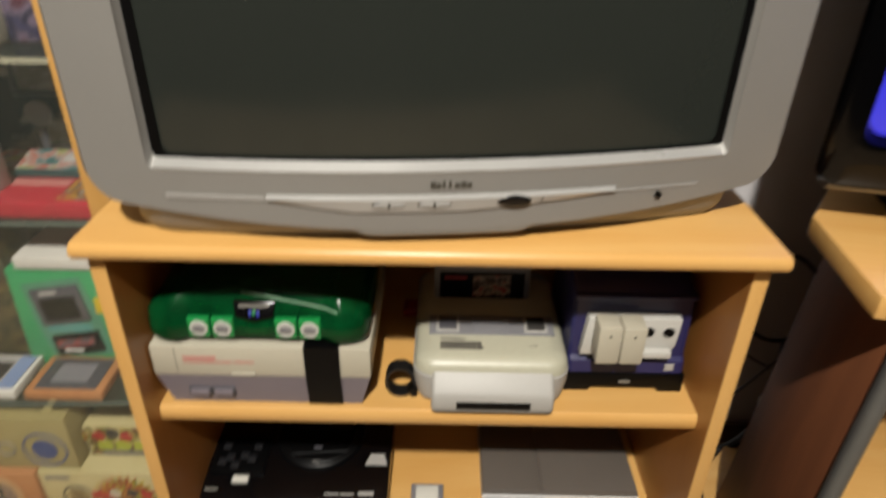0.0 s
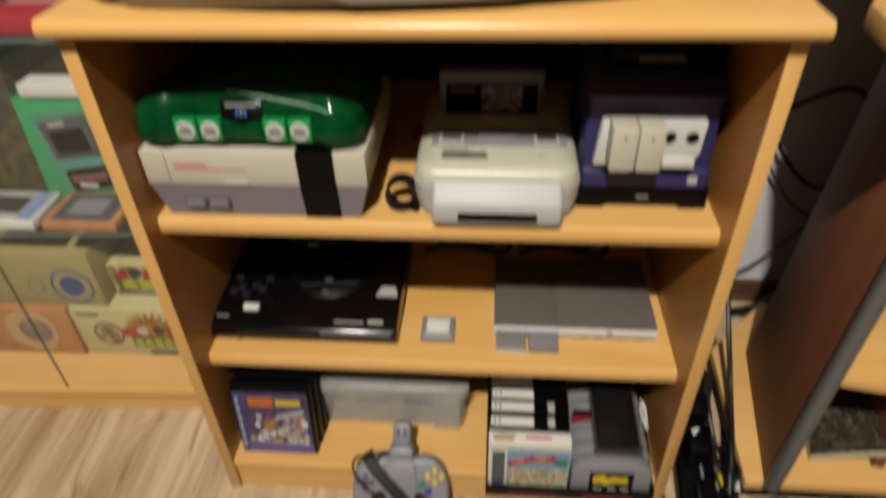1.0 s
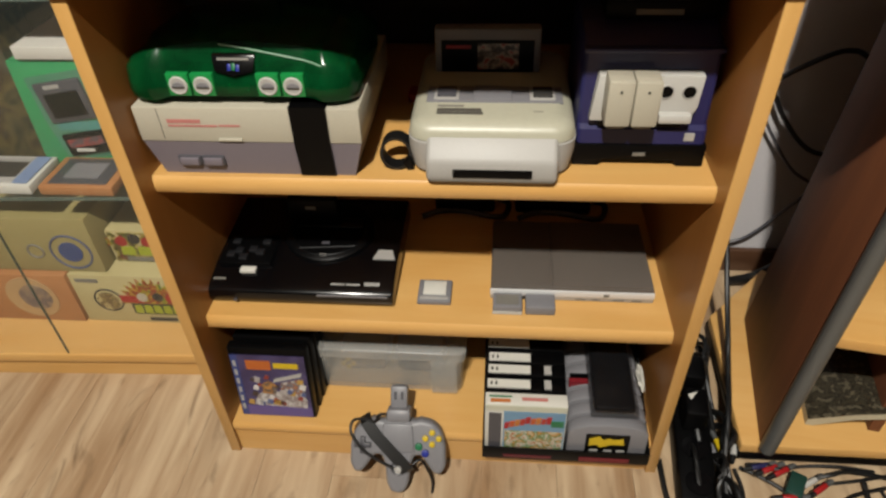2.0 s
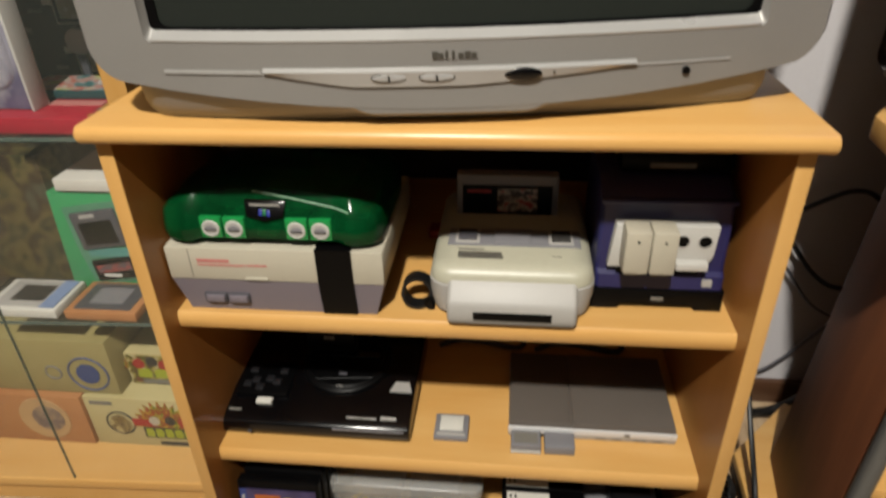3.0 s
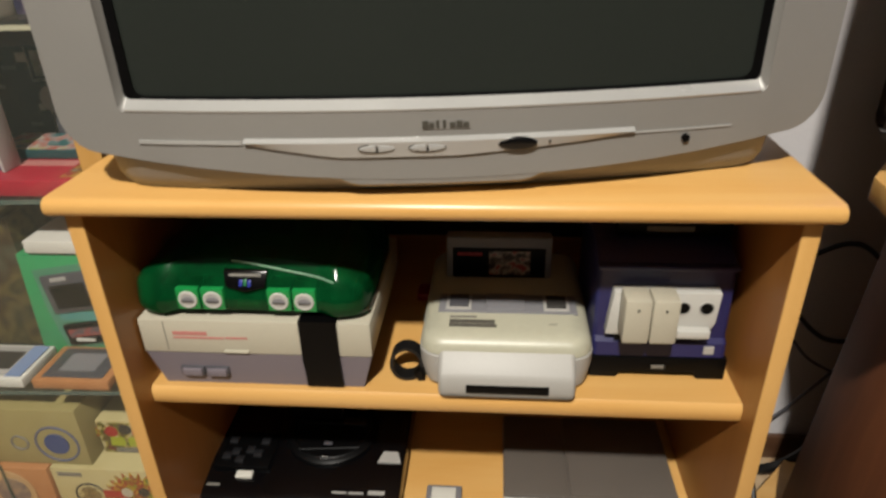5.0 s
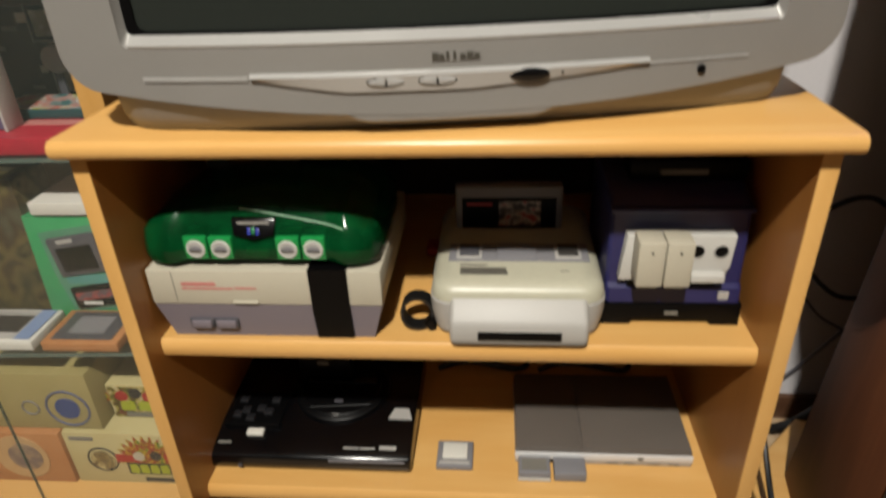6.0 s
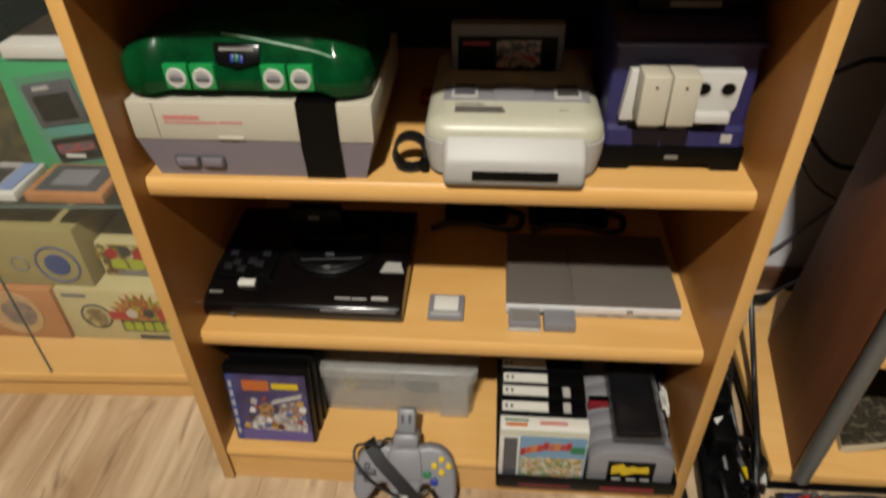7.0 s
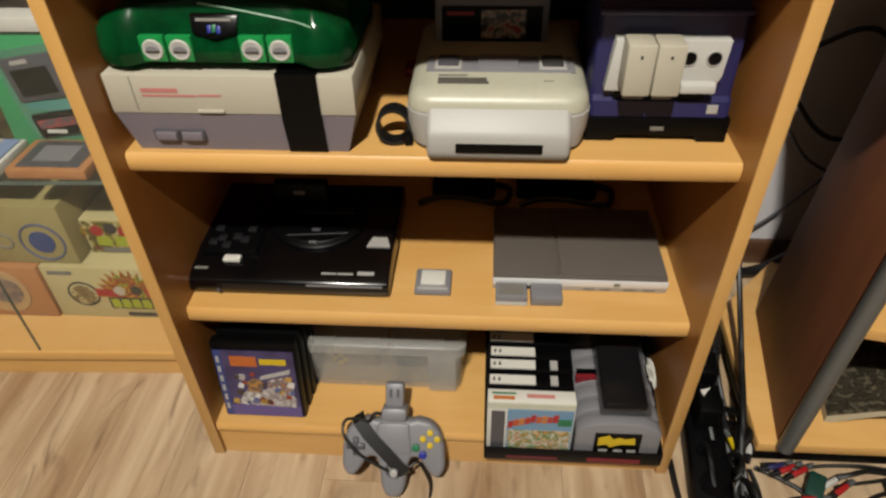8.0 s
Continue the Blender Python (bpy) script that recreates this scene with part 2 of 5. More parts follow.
def smooth_line(points, steps=6):
    pts = [Vector(p) for p in points]
    pts = [2 * pts[0] - pts[1]] + pts + [2 * pts[-1] - pts[-2]]
    out = []
    for i in range(1, len(pts) - 2):
        p0, p1, p2, p3 = pts[i - 1:i + 3]
        for s in range(steps):
            t = s / steps
            out.append(0.5 * (2 * p1 + (p2 - p0) * t + (2 * p0 - 5 * p1 + 4 * p2 - p3) * t * t + (3 * p1 - p0 - 3 * p2 + p3) * t ** 3))
    return out + [pts[-2]]


def tube(points, r, k=8, steps=6, bm=None, flat=1.0):
    line = smooth_line(points, steps)
    loops, side = [], Vector((0.31, 0.87, 0.38))
    for i, p in enumerate(line):
        d = (line[min(i + 1, len(line) - 1)] - line[max(i - 1, 0)]).normalized()
        u = d.cross(side).normalized()
        v = d.cross(u)
        loops.append([p + r * (math.cos(a) * u + flat * math.sin(a) * v) for a in (2 * math.pi * j / k for j in range(k))])
    return loft(loops, bm=bm)


def rounded(w0, w1, h0, h1, r, seg=6, along=10):
    """A rounded rectangle, the same number of points for any size."""
    r = min(r, (w1 - w0) / 2.01, (h1 - h0) / 2.01)
    pts = []
    corners = [((w1 - r, h0 + r), -90), ((w1 - r, h1 - r), 0), ((w0 + r, h1 - r), 90), ((w0 + r, h0 + r), 180)]
    for q, ((cx, cy), a0) in enumerate(corners):
        arc = [(cx + r * math.cos(radians(a0 + 90 * i / seg)), cy + r * math.sin(radians(a0 + 90 * i / seg))) for i in range(seg + 1)]
        pts += arc
        nx, na = corners[(q + 1) % 4]
        end = (nx[0] + r * math.cos(radians(na)), nx[1] + r * math.sin(radians(na)))
        for i in range(1, along):
            f = i / along
            pts.append((arc[-1][0] + (end[0] - arc[-1][0]) * f, arc[-1][1] + (end[1] - arc[-1][1]) * f))
    return pts


def finish(name, bm, mat):
    me = bpy.data.meshes.new(name)
    bm.to_mesh(me)
    bm.free()
    me.materials.append(mat)
    for p in me.polygons:
        p.use_smooth = True
    me.set_sharp_from_angle(angle=radians(38))
    return me


def part(name, bm, mat, parent, label=""):
    ob = new(name, finish(name, bm, mat))
    ob.parent = parent
    return tagged(ob, label)


def thing(name, m, label, category, group=""):
    ob = new(name)
    ob.empty_display_size = 0.02
    ob.matrix_world = m
    return tagged(ob, label, category, group)


def setting(name, bm, mat, label="", category=""):
    return tagged(new(name, finish(name, bm, mat)), label, category, "", "structure")


# ---- the room ----
floor = setting("floor", box(-1.7, 2.1, -2.6, 0.5, -0.03, -0.006), JOINT, "pale oak laminate floor with dark knots", "floor")
setting("wall_north", box(-1.7, 2.1, 0.5, 0.6, -0.03, 2.9), PLASTER, "plain off-white painted wall behind the furniture", "wall")
# Added out of view to close the room; dark to keep indirect light low.
setting("wall_south", box(-1.7, 2.1, -2.7, -2.6, -0.03, 2.9), WALL_DARK, "unseen wall, darkened to cut bounced light", "wall")
setting("wall_west", box(-1.8, -1.7, -2.6, 0.5, -0.03, 2.9), WALL_DARK, "unseen wall, darkened to cut bounced light", "wall")
setting("wall_east", box(2.1, 2.2, -2.6, 0.5, -0.03, 2.9), WALL_DARK, "unseen wall, darkened to cut bounced light", "wall")
setting("ceiling", box(-1.7, 2.1, -2.6, 0.5, 2.9, 3.0), CEILING, "unseen ceiling, darkened to cut bounced light", "ceiling")
setting("baseboard", box(-0.35, 2.1, 0.486, 0.4995, 0.0, 0.055, 0.003), SKIRT, "dark brown wooden skirting board", "skirting board")

# ---- television stand ----
W, SIDE = 0.325, 0.016
stand = thing("tv_stand", pose(0, 0, 0), "beech veneer television stand with two open shelves", "tv stand")
nose = [(-0.013, 0.7490), (-0.018, 0.752), (-0.020, 0.7585), (-0.018, 0.765), (-0.012, 0.768), (0.44, 0.768), (0.44, 0.7490)]
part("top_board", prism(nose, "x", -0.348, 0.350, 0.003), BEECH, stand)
for s in (-1, 1):
    x0, x1 = sorted((s * W, s * (W + SIDE)))
    p = part("side_panel", box(x0, x1, 0.0012, 0.43, 0, 0.7485), BEECH_SHADED, stand)
    # Thin strip added so the panel's front edge carries the lit tone.
    part("front_edge_lit", box(x0, x1, -0.0008, 0.0010, 0, 0.7485, 0.0006), BEECH_LIT, p)


def board(z, y, thick):
    pts = [(y + 0.004, z), (y + 0.0008, z + 0.004), (y, z + thick / 2), (y + 0.0008, z + thick - 0.004), (y + 0.004, z + thick), (0.424, z + thick), (0.424, z)]
    return prism(pts, "x", -W + 0.0005, W - 0.0005)


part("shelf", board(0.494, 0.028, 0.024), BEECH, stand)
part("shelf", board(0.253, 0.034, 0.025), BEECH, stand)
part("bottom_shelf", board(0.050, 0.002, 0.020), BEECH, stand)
part("kickboard", box(-W + 0.0005, W - 0.0005, 0.005, 0.021, 0, 0.0498), BEECH, stand)
# Near-black colour paints in the gloom at the back of the shelves.
part("back_panel", box(-W + 0.0005, W - 0.0005, 0.4245, 0.4295, 0.02, 0.7485), material("gloom_board", rgb("1d130c"), 0.6), stand)

# ---- silver television ----
TV = pose(0.017, 0.022, 0.768, 0, 0, 6.3)
tv = thing("crt_television", TV, "bulky silver tube television, switched off, on the beech stand", "television")


def bow(x, k=1.0):
    return -0.027 * k * (1 - (x / 0.28) ** 2)


def tv_loop(x0, x1, z0, z1, r, y, k=1.0, sag=0.0):
    return [(x, y + bow(x, k), z - (sag * (1 - (x / 0.35) ** 2) if z < 0.2 else 0)) for x, z in rounded(x0, x1, z0, z1, r, 6, 14)]


bezel = loft([
    tv_loop(-0.338, 0.340, 0.056, 0.575, 0.026, 0.10, 1, 0.026),
    tv_loop(-0.344, 0.346, 0.048, 0.580, 0.027, 0.03, 1, 0.030),
    tv_loop(-0.341, 0.343, 0.046, 0.577, 0.027, 0.010, 1, 0.030),
    tv_loop(-0.333, 0.334, 0.048, 0.570, 0.028, -0.002, 1, 0.030),
    tv_loop(-0.2745, 0.2745, 0.0775, 0.521, 0.006, -0.003),
    tv_loop(-0.2730, 0.2730, 0.0795, 0.519, 0.006, 0.001),
    tv_loop(-0.2695, 0.2695, 0.0875, 0.516, 0.005, 0.006),
    tv_loop(-0.2690, 0.2690, 0.0880, 0.5155, 0.005, 0.045)], False, False)
part("bezel", bezel, SILVER, tv)
# Upturned edge below the screen, in paler silver to paint its highlight.
lip = loft([[(x, bow(x) - 0.0042, 0.0795), (x, bow(x) + 0.0056, 0.0878), (x, bow(x) + 0.0056, 0.0858), (x, bow(x) - 0.0035, 0.0778)] for x in np.linspace(-0.2685, 0.2685, 25)])
part("screen_lip", lip, SILVER_LIGHT, tv, "silver lip below the screen, its highlight put in as a lighter colour")
rim = loft([tv_loop(-0.2692, 0.2692, 0.0868, 0.5157, 0.005, 0.0042), tv_loop(-0.2605, 0.2605, 0.0895, 0.508, 0.010, 0.0048)], False, False)
part("screen_rim", rim, BLACK, tv)
glass = bmesh.new()
grid = [[glass.verts.new((x, 0.006 + 0.98 * bow(x) + 0.001 * ((z - 0.3) / 0.2) ** 2, z)) for z in np.linspace(0.0862, 0.515, 17)] for x in np.linspace(-0.2687, 0.2687, 25)]
for i in range(24):
    for j in range(16):
        glass.faces.new((grid[i][j], grid[i + 1][j], grid[i + 1][j + 1], grid[i][j + 1]))
part("screen", glass, SCREEN, tv, "dark grey curved glass screen")
shell = loft([tv_loop(-0.338, 0.338, 0.062, 0.57, 0.034, 0.099, 1, 0.022), tv_loop(-0.33, 0.33, 0.055, 0.56, 0.05, 0.17, 0.6),
              tv_loop(-0.24, 0.24, 0.045, 0.50, 0.06, 0.33, 0.2), tv_loop(-0.21, 0.21, 0.04, 0.44, 0.06, 0.40, 0.0)], False, True)
part("rear_shell", shell, GREY, tv)


def skirt(x):
    """The body under the front: set back a little and drawn in towards both ends."""
    y = bow(x) + 0.012 * max(0.0, (abs(x) - 0.27) / 0.03) ** 2
    return [(x, y + 0.003, 0.040), (x, y + 0.010, 0.016), (x, y + 0.020, 0.003), (x, y + 0.024, 0.0), (x, 0.30, 0.0), (x, 0.30, 0.040)]


part("base", loft([skirt(x) for x in np.linspace(-0.300, 0.292, 41)]), SILVER, tv)
chin = []
for x in np.linspace(-0.108, 0.096, 26):
    zb = 0.011 + 0.012 * min(1.0, max(0.0, (abs(x + 0.006) - 0.074) / 0.028))
    chin.append([(x, bow(x) - 0.0024, 0.040), (x, bow(x) - 0.0010, zb + 0.003), (x, bow(x) + 0.0020, zb), (x, 0.05, zb), (x, 0.05, 0.042)])
chin = loft(chin)
part("chin", chin, SILVER, tv)


def on_tv(x0, x1, z0, z1, proud, n=10, deep=0.004):
    """A strip that follows the bow of the front."""
    return loft([[(x, bow(x) - 0.003 - proud, z0), (x, bow(x) - 0.003 - proud, z1), (x, bow(x) + deep, z1), (x, bow(x) + deep, z0)] for x in np.linspace(x0, x1, n)])


part("trim_line", on_tv(-0.262, -0.172, 0.0505, 0.0535, 0.001), SILVER_LIGHT, tv)
part("trim_line", on_tv(0.152, 0.246, 0.0500, 0.0515, 0.0006), SILVER_LIGHT, tv)
def flap_low(x):
    """Lower edge of the flap: a shallow lens, deepest left of the middle."""
    f = (x + 0.17) / 0.328
    return 0.0520 - 0.0125 * min(1.0, (f / 0.24)) ** 0.8 * min(1.0, (1 - f) / 0.45) ** 0.8


flap = loft([[(x, bow(x) - 0.0075, 0.053), (x, bow(x) - 0.0035, 0.0560), (x, bow(x) + 0.004, 0.0555), (x, bow(x) + 0.004, flap_low(x) + 0.0005),
               (x, bow(x) - 0.0050, flap_low(x))] for x in np.linspace(-0.17, 0.158, 34)])
part("control_flap", flap, SILVER_LIGHT, tv, "long silver flap with a raised upper edge")
for x in (-0.0585, -0.0168):
    well = [(x + 0.0160 * math.cos(2 * math.pi * i / 28), 0.0478 + 0.0040 * math.sin(2 * math.pi * i / 28)) for i in range(28)]
    w = part("button_well", prism(well, "y", bow(x) - 0.0068, bow(x)), INK, tv, "dark oval gap round two buttons")
    for q in (-1, 1):
        key = [(x + q * (0.0010 + 0.0138 * math.cos(math.pi * (i / 12 - 0.5))), 0.0478 + 0.0030 * math.sin(math.pi * (i / 12 - 0.5))) for i in range(13)]
        part("button", prism(key, "y", bow(x) - 0.0080, bow(x), 0.0005), SILVER_LIGHT, w)
oval = loft([[(0.058 + 0.0165 * math.cos(a) * s, bow(0.058) - y, 0.0485 + 0.0058 * math.sin(a) * s) for a in (2 * math.pi * i / 24 for i in range(24))] for s, y in ((1, -0.004), (1, 0.0070), (0.9, 0.0076), (0.5, 0.0080))])
part("sensor_window", oval, BLACK_GLOSS, tv, "oval black remote sensor window")
part("indicator", disc(0.085, bow(0.085) - 0.004, 0.0488, 0.0012, 0.006, "y", 10), INK, tv)
part("socket", disc(0.205, bow(0.205) - 0.003, 0.043, 0.0035, 0.004, "y", 14), BLACK, tv)
BADGE = material("badge_metal", rgb("5c5850"), 0.4, 0.3)
badge_plate = part("badge", on_tv(-0.021, 0.019, 0.0618, 0.0695, 0.0004), SILVER, tv, "small grey maker's badge")
for i, (tall, w) in enumerate(((0.006, 0.0052), (0.0044, 0.0042), (0.0064, 0.0026), (0.0064, 0.0026), (0.0044, 0.0048), (0.0058, 0.0050), (0.0044, 0.0046))):
    x = -0.0205 + 0.0056 * i
    part("badge_shape", on_tv(x, x + w, 0.0632, 0.0632 + tall, 0.0014, 2), BADGE, badge_plate)

# ---- glass display cabinet ----
vit = thing("display_cabinet", pose(-0.8, 0.132, 0, 0, 0, 2.3), "beech display cabinet with clear glass doors and glass shelves", "display cabinet")
part("base", box(-0.5, 0.414, 0.006, 0.345, 0, 0.040), BEECH, vit)
part("floor_board", box(-0.5, 0.4145, -0.002, 0.345, 0.0405, 0.060, 0.002), BEECH, vit)
part("side_panel", box(0.3865, 0.4145, 0.0, 0.345, 0.0605, 1.9, 0.001), BEECH_LIT, vit)
part("side_panel", box(-0.52, -0.5005, 0.0, 0.345, 0.0, 1.9, 0.001), BEECH_SHADED, vit)
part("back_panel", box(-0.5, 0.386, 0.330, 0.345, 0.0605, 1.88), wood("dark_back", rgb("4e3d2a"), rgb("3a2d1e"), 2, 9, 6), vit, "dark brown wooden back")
part("screw_hole", disc(0.402, -0.0002, 0.79, 0.005, 0.001, "y", 14), INK, vit)
part("top_board", box(-0.5, 0.386, 0.0, 0.345, 1.881, 1.9), BEECH, vit)
for z, front in ((0.365, 0.045), (0.655, 0.082), (0.876, 0.075), (1.3, 0.02)):
    s = part("glass_shelf", box(-0.499, 0.386, front, 0.329, z, z + 0.006), CLEAR, vit)
    s.visible_shadow = False
    e = part("shelf_edge", box(-0.499, 0.386, front - 0.0015, front - 0.0002, z, z + 0.006), EDGE if z < 0.8 else EDGE_PALE, s)
    e.visible_shadow = False
for x0, x1 in ((-0.499, 0.1262), (0.1282, 0.386)):
    p = part("glass_door", box(x0, x1, 0.0, 0.004, 0.062, 1.878), CLEAR, vit)
    p.visible_shadow = False
seam = part("door_edge", box(0.1265, 0.1279, 0.0, 0.004, 0.062, 1.878), EDGE, vit, "grey seam where the two glass doors meet")
seam.visible_shadow = False

CARD_YELLOW = artwork("pale_yellow_card", [rgb("c9b878"), rgb("d8ca92")], 25, 0.5)
CARD_ORANGE = artwork("orange_card", [rgb("b5713f"), rgb("c98a55")], 25, 0.5)
CARD_OLIVE = artwork("olive_card", [rgb("a3955c"), rgb("b0a269")], 20, 0.5)
CARD_GREEN = artwork("green_card", [rgb("2f9a5e"), rgb("3fae6e")], 15, 0.35)
CAMO = artwork("mottled_print", [rgb("26241a"), rgb("5c5636"), rgb("34321f"), rgb("6c623a"), rgb("3e2e20"), rgb("545442")], 16, 0.35)
JUNGLE = artwork("jungle_print", [rgb("6a3a14"), rgb("c9a024"), rgb("b3231c"), rgb("7a2a14"), rgb("d2b82a"), rgb("5a7a1c")], 90, 0.35)
LIME = material("lime_ink", rgb("b6c22a"), 0.4)
RED_CARD = artwork("red_card", [rgb("a01c30"), rgb("c22a3c")], 20, 0.4)
LILAC = artwork("lilac_print", [rgb("b9b4c4"), rgb("6a6484"), rgb("d5d3da")], 7, 0.2)


def carton(name, x0, x1, y0, y1, z0, z1, mat, label, category="box"):
    t = thing(name, pose((x0 + x1) / 2, y0, z0), label, category)
    w = (x1 - x0) / 2
    part("carton", box(-w, w, 0, y1 - y0, 0, z1 - z0, 0.0015), mat, t)
    return t, w, z1 - z0


def patch(t, x0, x1, z0, z1, mat, label="", y=-0.0012, name="printed_patch"):
    return part(name, box(x0, x1, y, 0.002, z0, z1), mat, t, label)


t, w, h = carton("drum_game_box", -0.676, -0.470, 0.222, 0.40, 0.060, 0.175, CARD_YELLOW, "pale yellow game box with a drum and jungle print")
burst = []
for i in range(26):
    a, r = math.pi * i / 25, 0.060 if i % 2 else 0.044
    burst.append((0.04 + r * math.cos(a), 0.050 + r * 1.05 * math.sin(a)))
part("printed_burst", prism(burst, "y", -0.0016, 0.002), JUNGLE, t, "red and yellow leafy burst")
part("printed_drum", ring(-0.045, 0, 0.055, 0.026, 0.0018, "y"), INK, t, "dark ring round a drum picture")
part("printed_drumhead", disc(-0.045, 0, 0.053, 0.021, 0.004, "y", 24), artwork("drum_print", [rgb("4a3a24"), rgb("a08a54"), rgb("6a5434"), rgb("c9b880")], 70), t)
patch(t, -0.004, 0.088, 0.024, 0.050, INK, "", -0.0019)
for x in (0.008, 0.026, 0.044, 0.062, 0.080):
    part("lettering_shape", prism([(x - 0.008, 0.028), (x + 0.006, 0.026), (x + 0.008, 0.037), (x + 0.005, 0.047), (x - 0.007, 0.046)], "y", -0.0027, 0.002), LIME, t, "lime title shape")
for x, z, m in ((0.022, 0.066, CREAM), (0.052, 0.068, INK), (0.076, 0.064, RED)):
    part("printed_patch", disc(x, -0.0006, z, 0.010, 0.0042, "y", 14), m, t)
patch(t, -0.02, 0.02, 0.052, 0.068, RED, "", -0.002)
patch(t, 0.02, 0.072, 0.006, 0.014, INK, "", -0.0012, "lettering_bar")
patch(t, -0.092, -0.05, 0.098, 0.106, INK_GREY, "", -0.0012, "lettering_bar")
t, w, h = carton("small_drum_game_box", -0.600, -0.44, 0.262, 0.42, 0.1755, 0.2455, CARD_YELLOW, "smaller pale yellow box with red and green print ")
part("printed_burst", prism([(p[0] * 0.8 - 0.075, p[1] * 0.5 + 0.012) for p in burst], "y", -0.0016, 0.002), JUNGLE, t)
patch(t, -0.076, 0.075, 0.002, 0.066, artwork("dark_jungle_print", [rgb("3a2a18"), rgb("7a2a1c"), rgb("4a5a20"), rgb("b09a3a"), rgb("d0c49a")], 70), "", -0.0017)
for x in (-0.048, -0.017, 0.014):
    part("lettering_shape", prism([(x - 0.013, 0.018), (x + 0.010, 0.017), (x + 0.014, 0.027), (x + 0.009, 0.037), (x - 0.011, 0.036)], "y", -0.0028, 0.002), LIME, t, "lime yellow title shape")
for x, z in ((-0.055, 0.048), (-0.03, 0.054), (-0.008, 0.047)):
    part("printed_patch", disc(x, -0.0005, z, 0.011, 0.004, "y", 14), RED if x != -0.03 else INK, t)
patch(t, -0.056, 0.036, 0.003, 0.013, INK_GREY, "", -0.0022, "lettering_bar")
t, w, h = carton("orange_game_box", -0.880, -0.680, 0.218, 0.40, 0.060, 0.174, CARD_ORANGE, "faded orange cardboard game box with a round picture")
part("printed_disc", disc(0.02, 0, 0.060, 0.048, 0.004, "y", 32), artwork("pale_orange_print", [rgb("c99a66"), rgb("d4ae7c")], 40), t)
part("printed_face", disc(0.028, -0.001, 0.062, 0.030, 0.004, "y", 24), artwork("warm_print", [rgb("b8744a"), rgb("a89078"), rgb("7a6a6a")], 50), t)
t, w, h = carton("yellow_accessory_box", -0.90, -0.604, 0.230, 0.41, 0.1757, 0.292, CARD_OLIVE, "dull yellow box with a blue disc in a ring")
part("printed_ring", ring(0.100, 0, 0.045, 0.036, 0.0022, "y"), material("blue_grey_ink", rgb("5a6284"), 0.5), t)
part("printed_disc", disc(0.100, 0, 0.046, 0.021, 0.004, "y", 28), material("steel_blue_ink", rgb("2f4c8a"), 0.5), t, "plain blue disc")
part("printed_mark", ring(0.035, 0, 0.045, 0.014, 0.002, "y"), INK_GREY, t)
for x0, x1, edge_mat, lab in ((-0.755, -0.632, PAPER, "flat white package with a handheld game behind film"), (-0.618, -0.500, CARD_ORANGE, "flat orange package with a dark handheld game behind film")):
    t = thing("handheld_game_pack", pose((x0 + x1) / 2, 0.19, 0.371), lab, "handheld game", "handheld packs on the glass shelf")
    w = (x1 - x0) / 2
    part("tray", box(-w, w, 0, 0.085, 0, 0.016, 0.002), edge_mat, t)
    part("faceplate", box(-w + 0.012, w - 0.012, 0.008, 0.078, 0.014, 0.0175, 0.001), GREY_DARK if edge_mat is CARD_ORANGE else PALE, t)
    part("display", box(-0.028, 0.028, 0.022, 0.064, 0.017, 0.0185), INK if edge_mat is PAPER else GREY, t)
    if edge_mat is PAPER:
        part("side_sticker", box(w - 0.03, w - 0.006, 0.006, 0.08, 0.0165, 0.0182), material("pale_blue_sticker", rgb("8fa6cf"), 0.4), t, "light blue sticker")
TIP = pose(0.004, 0, 0.1, 0, -9, 0) @ pose(-0.004, 0, -0.1)


def tipped(bm):
    bmesh.ops.transform(bm, matrix=TIP, verts=bm.verts[:])
    return bm


t, w, h = carton("green_console_box", -0.652, -0.505, 0.275, 0.345, 0.371, 0.547, CARD_GREEN, "bright green box with a window onto a dark handheld console", "game box")
t.matrix_world = t.matrix_world @ pose(0, 0, 0, -3, 0, 0)
part("window_frame", tipped(prism([(-0.045, 0.016), (0.050, 0.016), (0.054, 0.08), (0.046, 0.158), (-0.047, 0.158), (-0.050, 0.09)], "y", -0.001, 0.002)), artwork("green_grey_print", [rgb("3f9068"), rgb("5a9a7c")], 20), t)
part("handheld_top", tipped(box(-0.038, 0.040, -0.006, 0.004, 0.082, 0.147, 0.003)), GREY_DARK, t)
part("handheld_screen", tipped(box(-0.027, 0.030, -0.0075, 0.0, 0.090, 0.130, 0.001)), BLACK, t)
part("printed_patch", tipped(box(-0.020, 0.006, -0.0072, 0.0, 0.137, 0.143)), PALE, t)
part("handheld_base", tipped(box(-0.036, 0.042, -0.006, 0.004, 0.024, 0.062, 0.003)), BLACK, t)
part("printed_patch", tipped(box(-0.028, 0.032, -0.0075, 0.002, 0.040, 0.053)), artwork("red_grey_print", [rgb("a83a38"), rgb("5a5a62"), rgb("b04a44")], 60), t)
patch(t, -0.010, 0.020, 0.030, 0.035, PAPER, "", -0.0075, "lettering_bar")
patch(t, -0.03, 0.04, 0.064, 0.080, artwork("teal_print", [rgb("3d8a86"), rgb("5ea39a")], 40), "", -0.002)
patch(t, 0.052, 0.07, 0.100, 0.128, YELLOW, "", -0.0016)
carton("white_carton", -0.630, -0.505, 0.278, 0.42, 0.5512, 0.571, PAPER, "low white carton lying on the green box")
carton("mottled_box", -0.815, -0.662, 0.30, 0.38, 0.371, 0.600, CAMO, "box with a mottled olive and brown print", "game box")
t, w, h = carton("purple_book", -0.875, -0.822, 0.25, 0.40, 0.371, 0.58, LILAC, "lilac and dark purple boxed game", "game box")
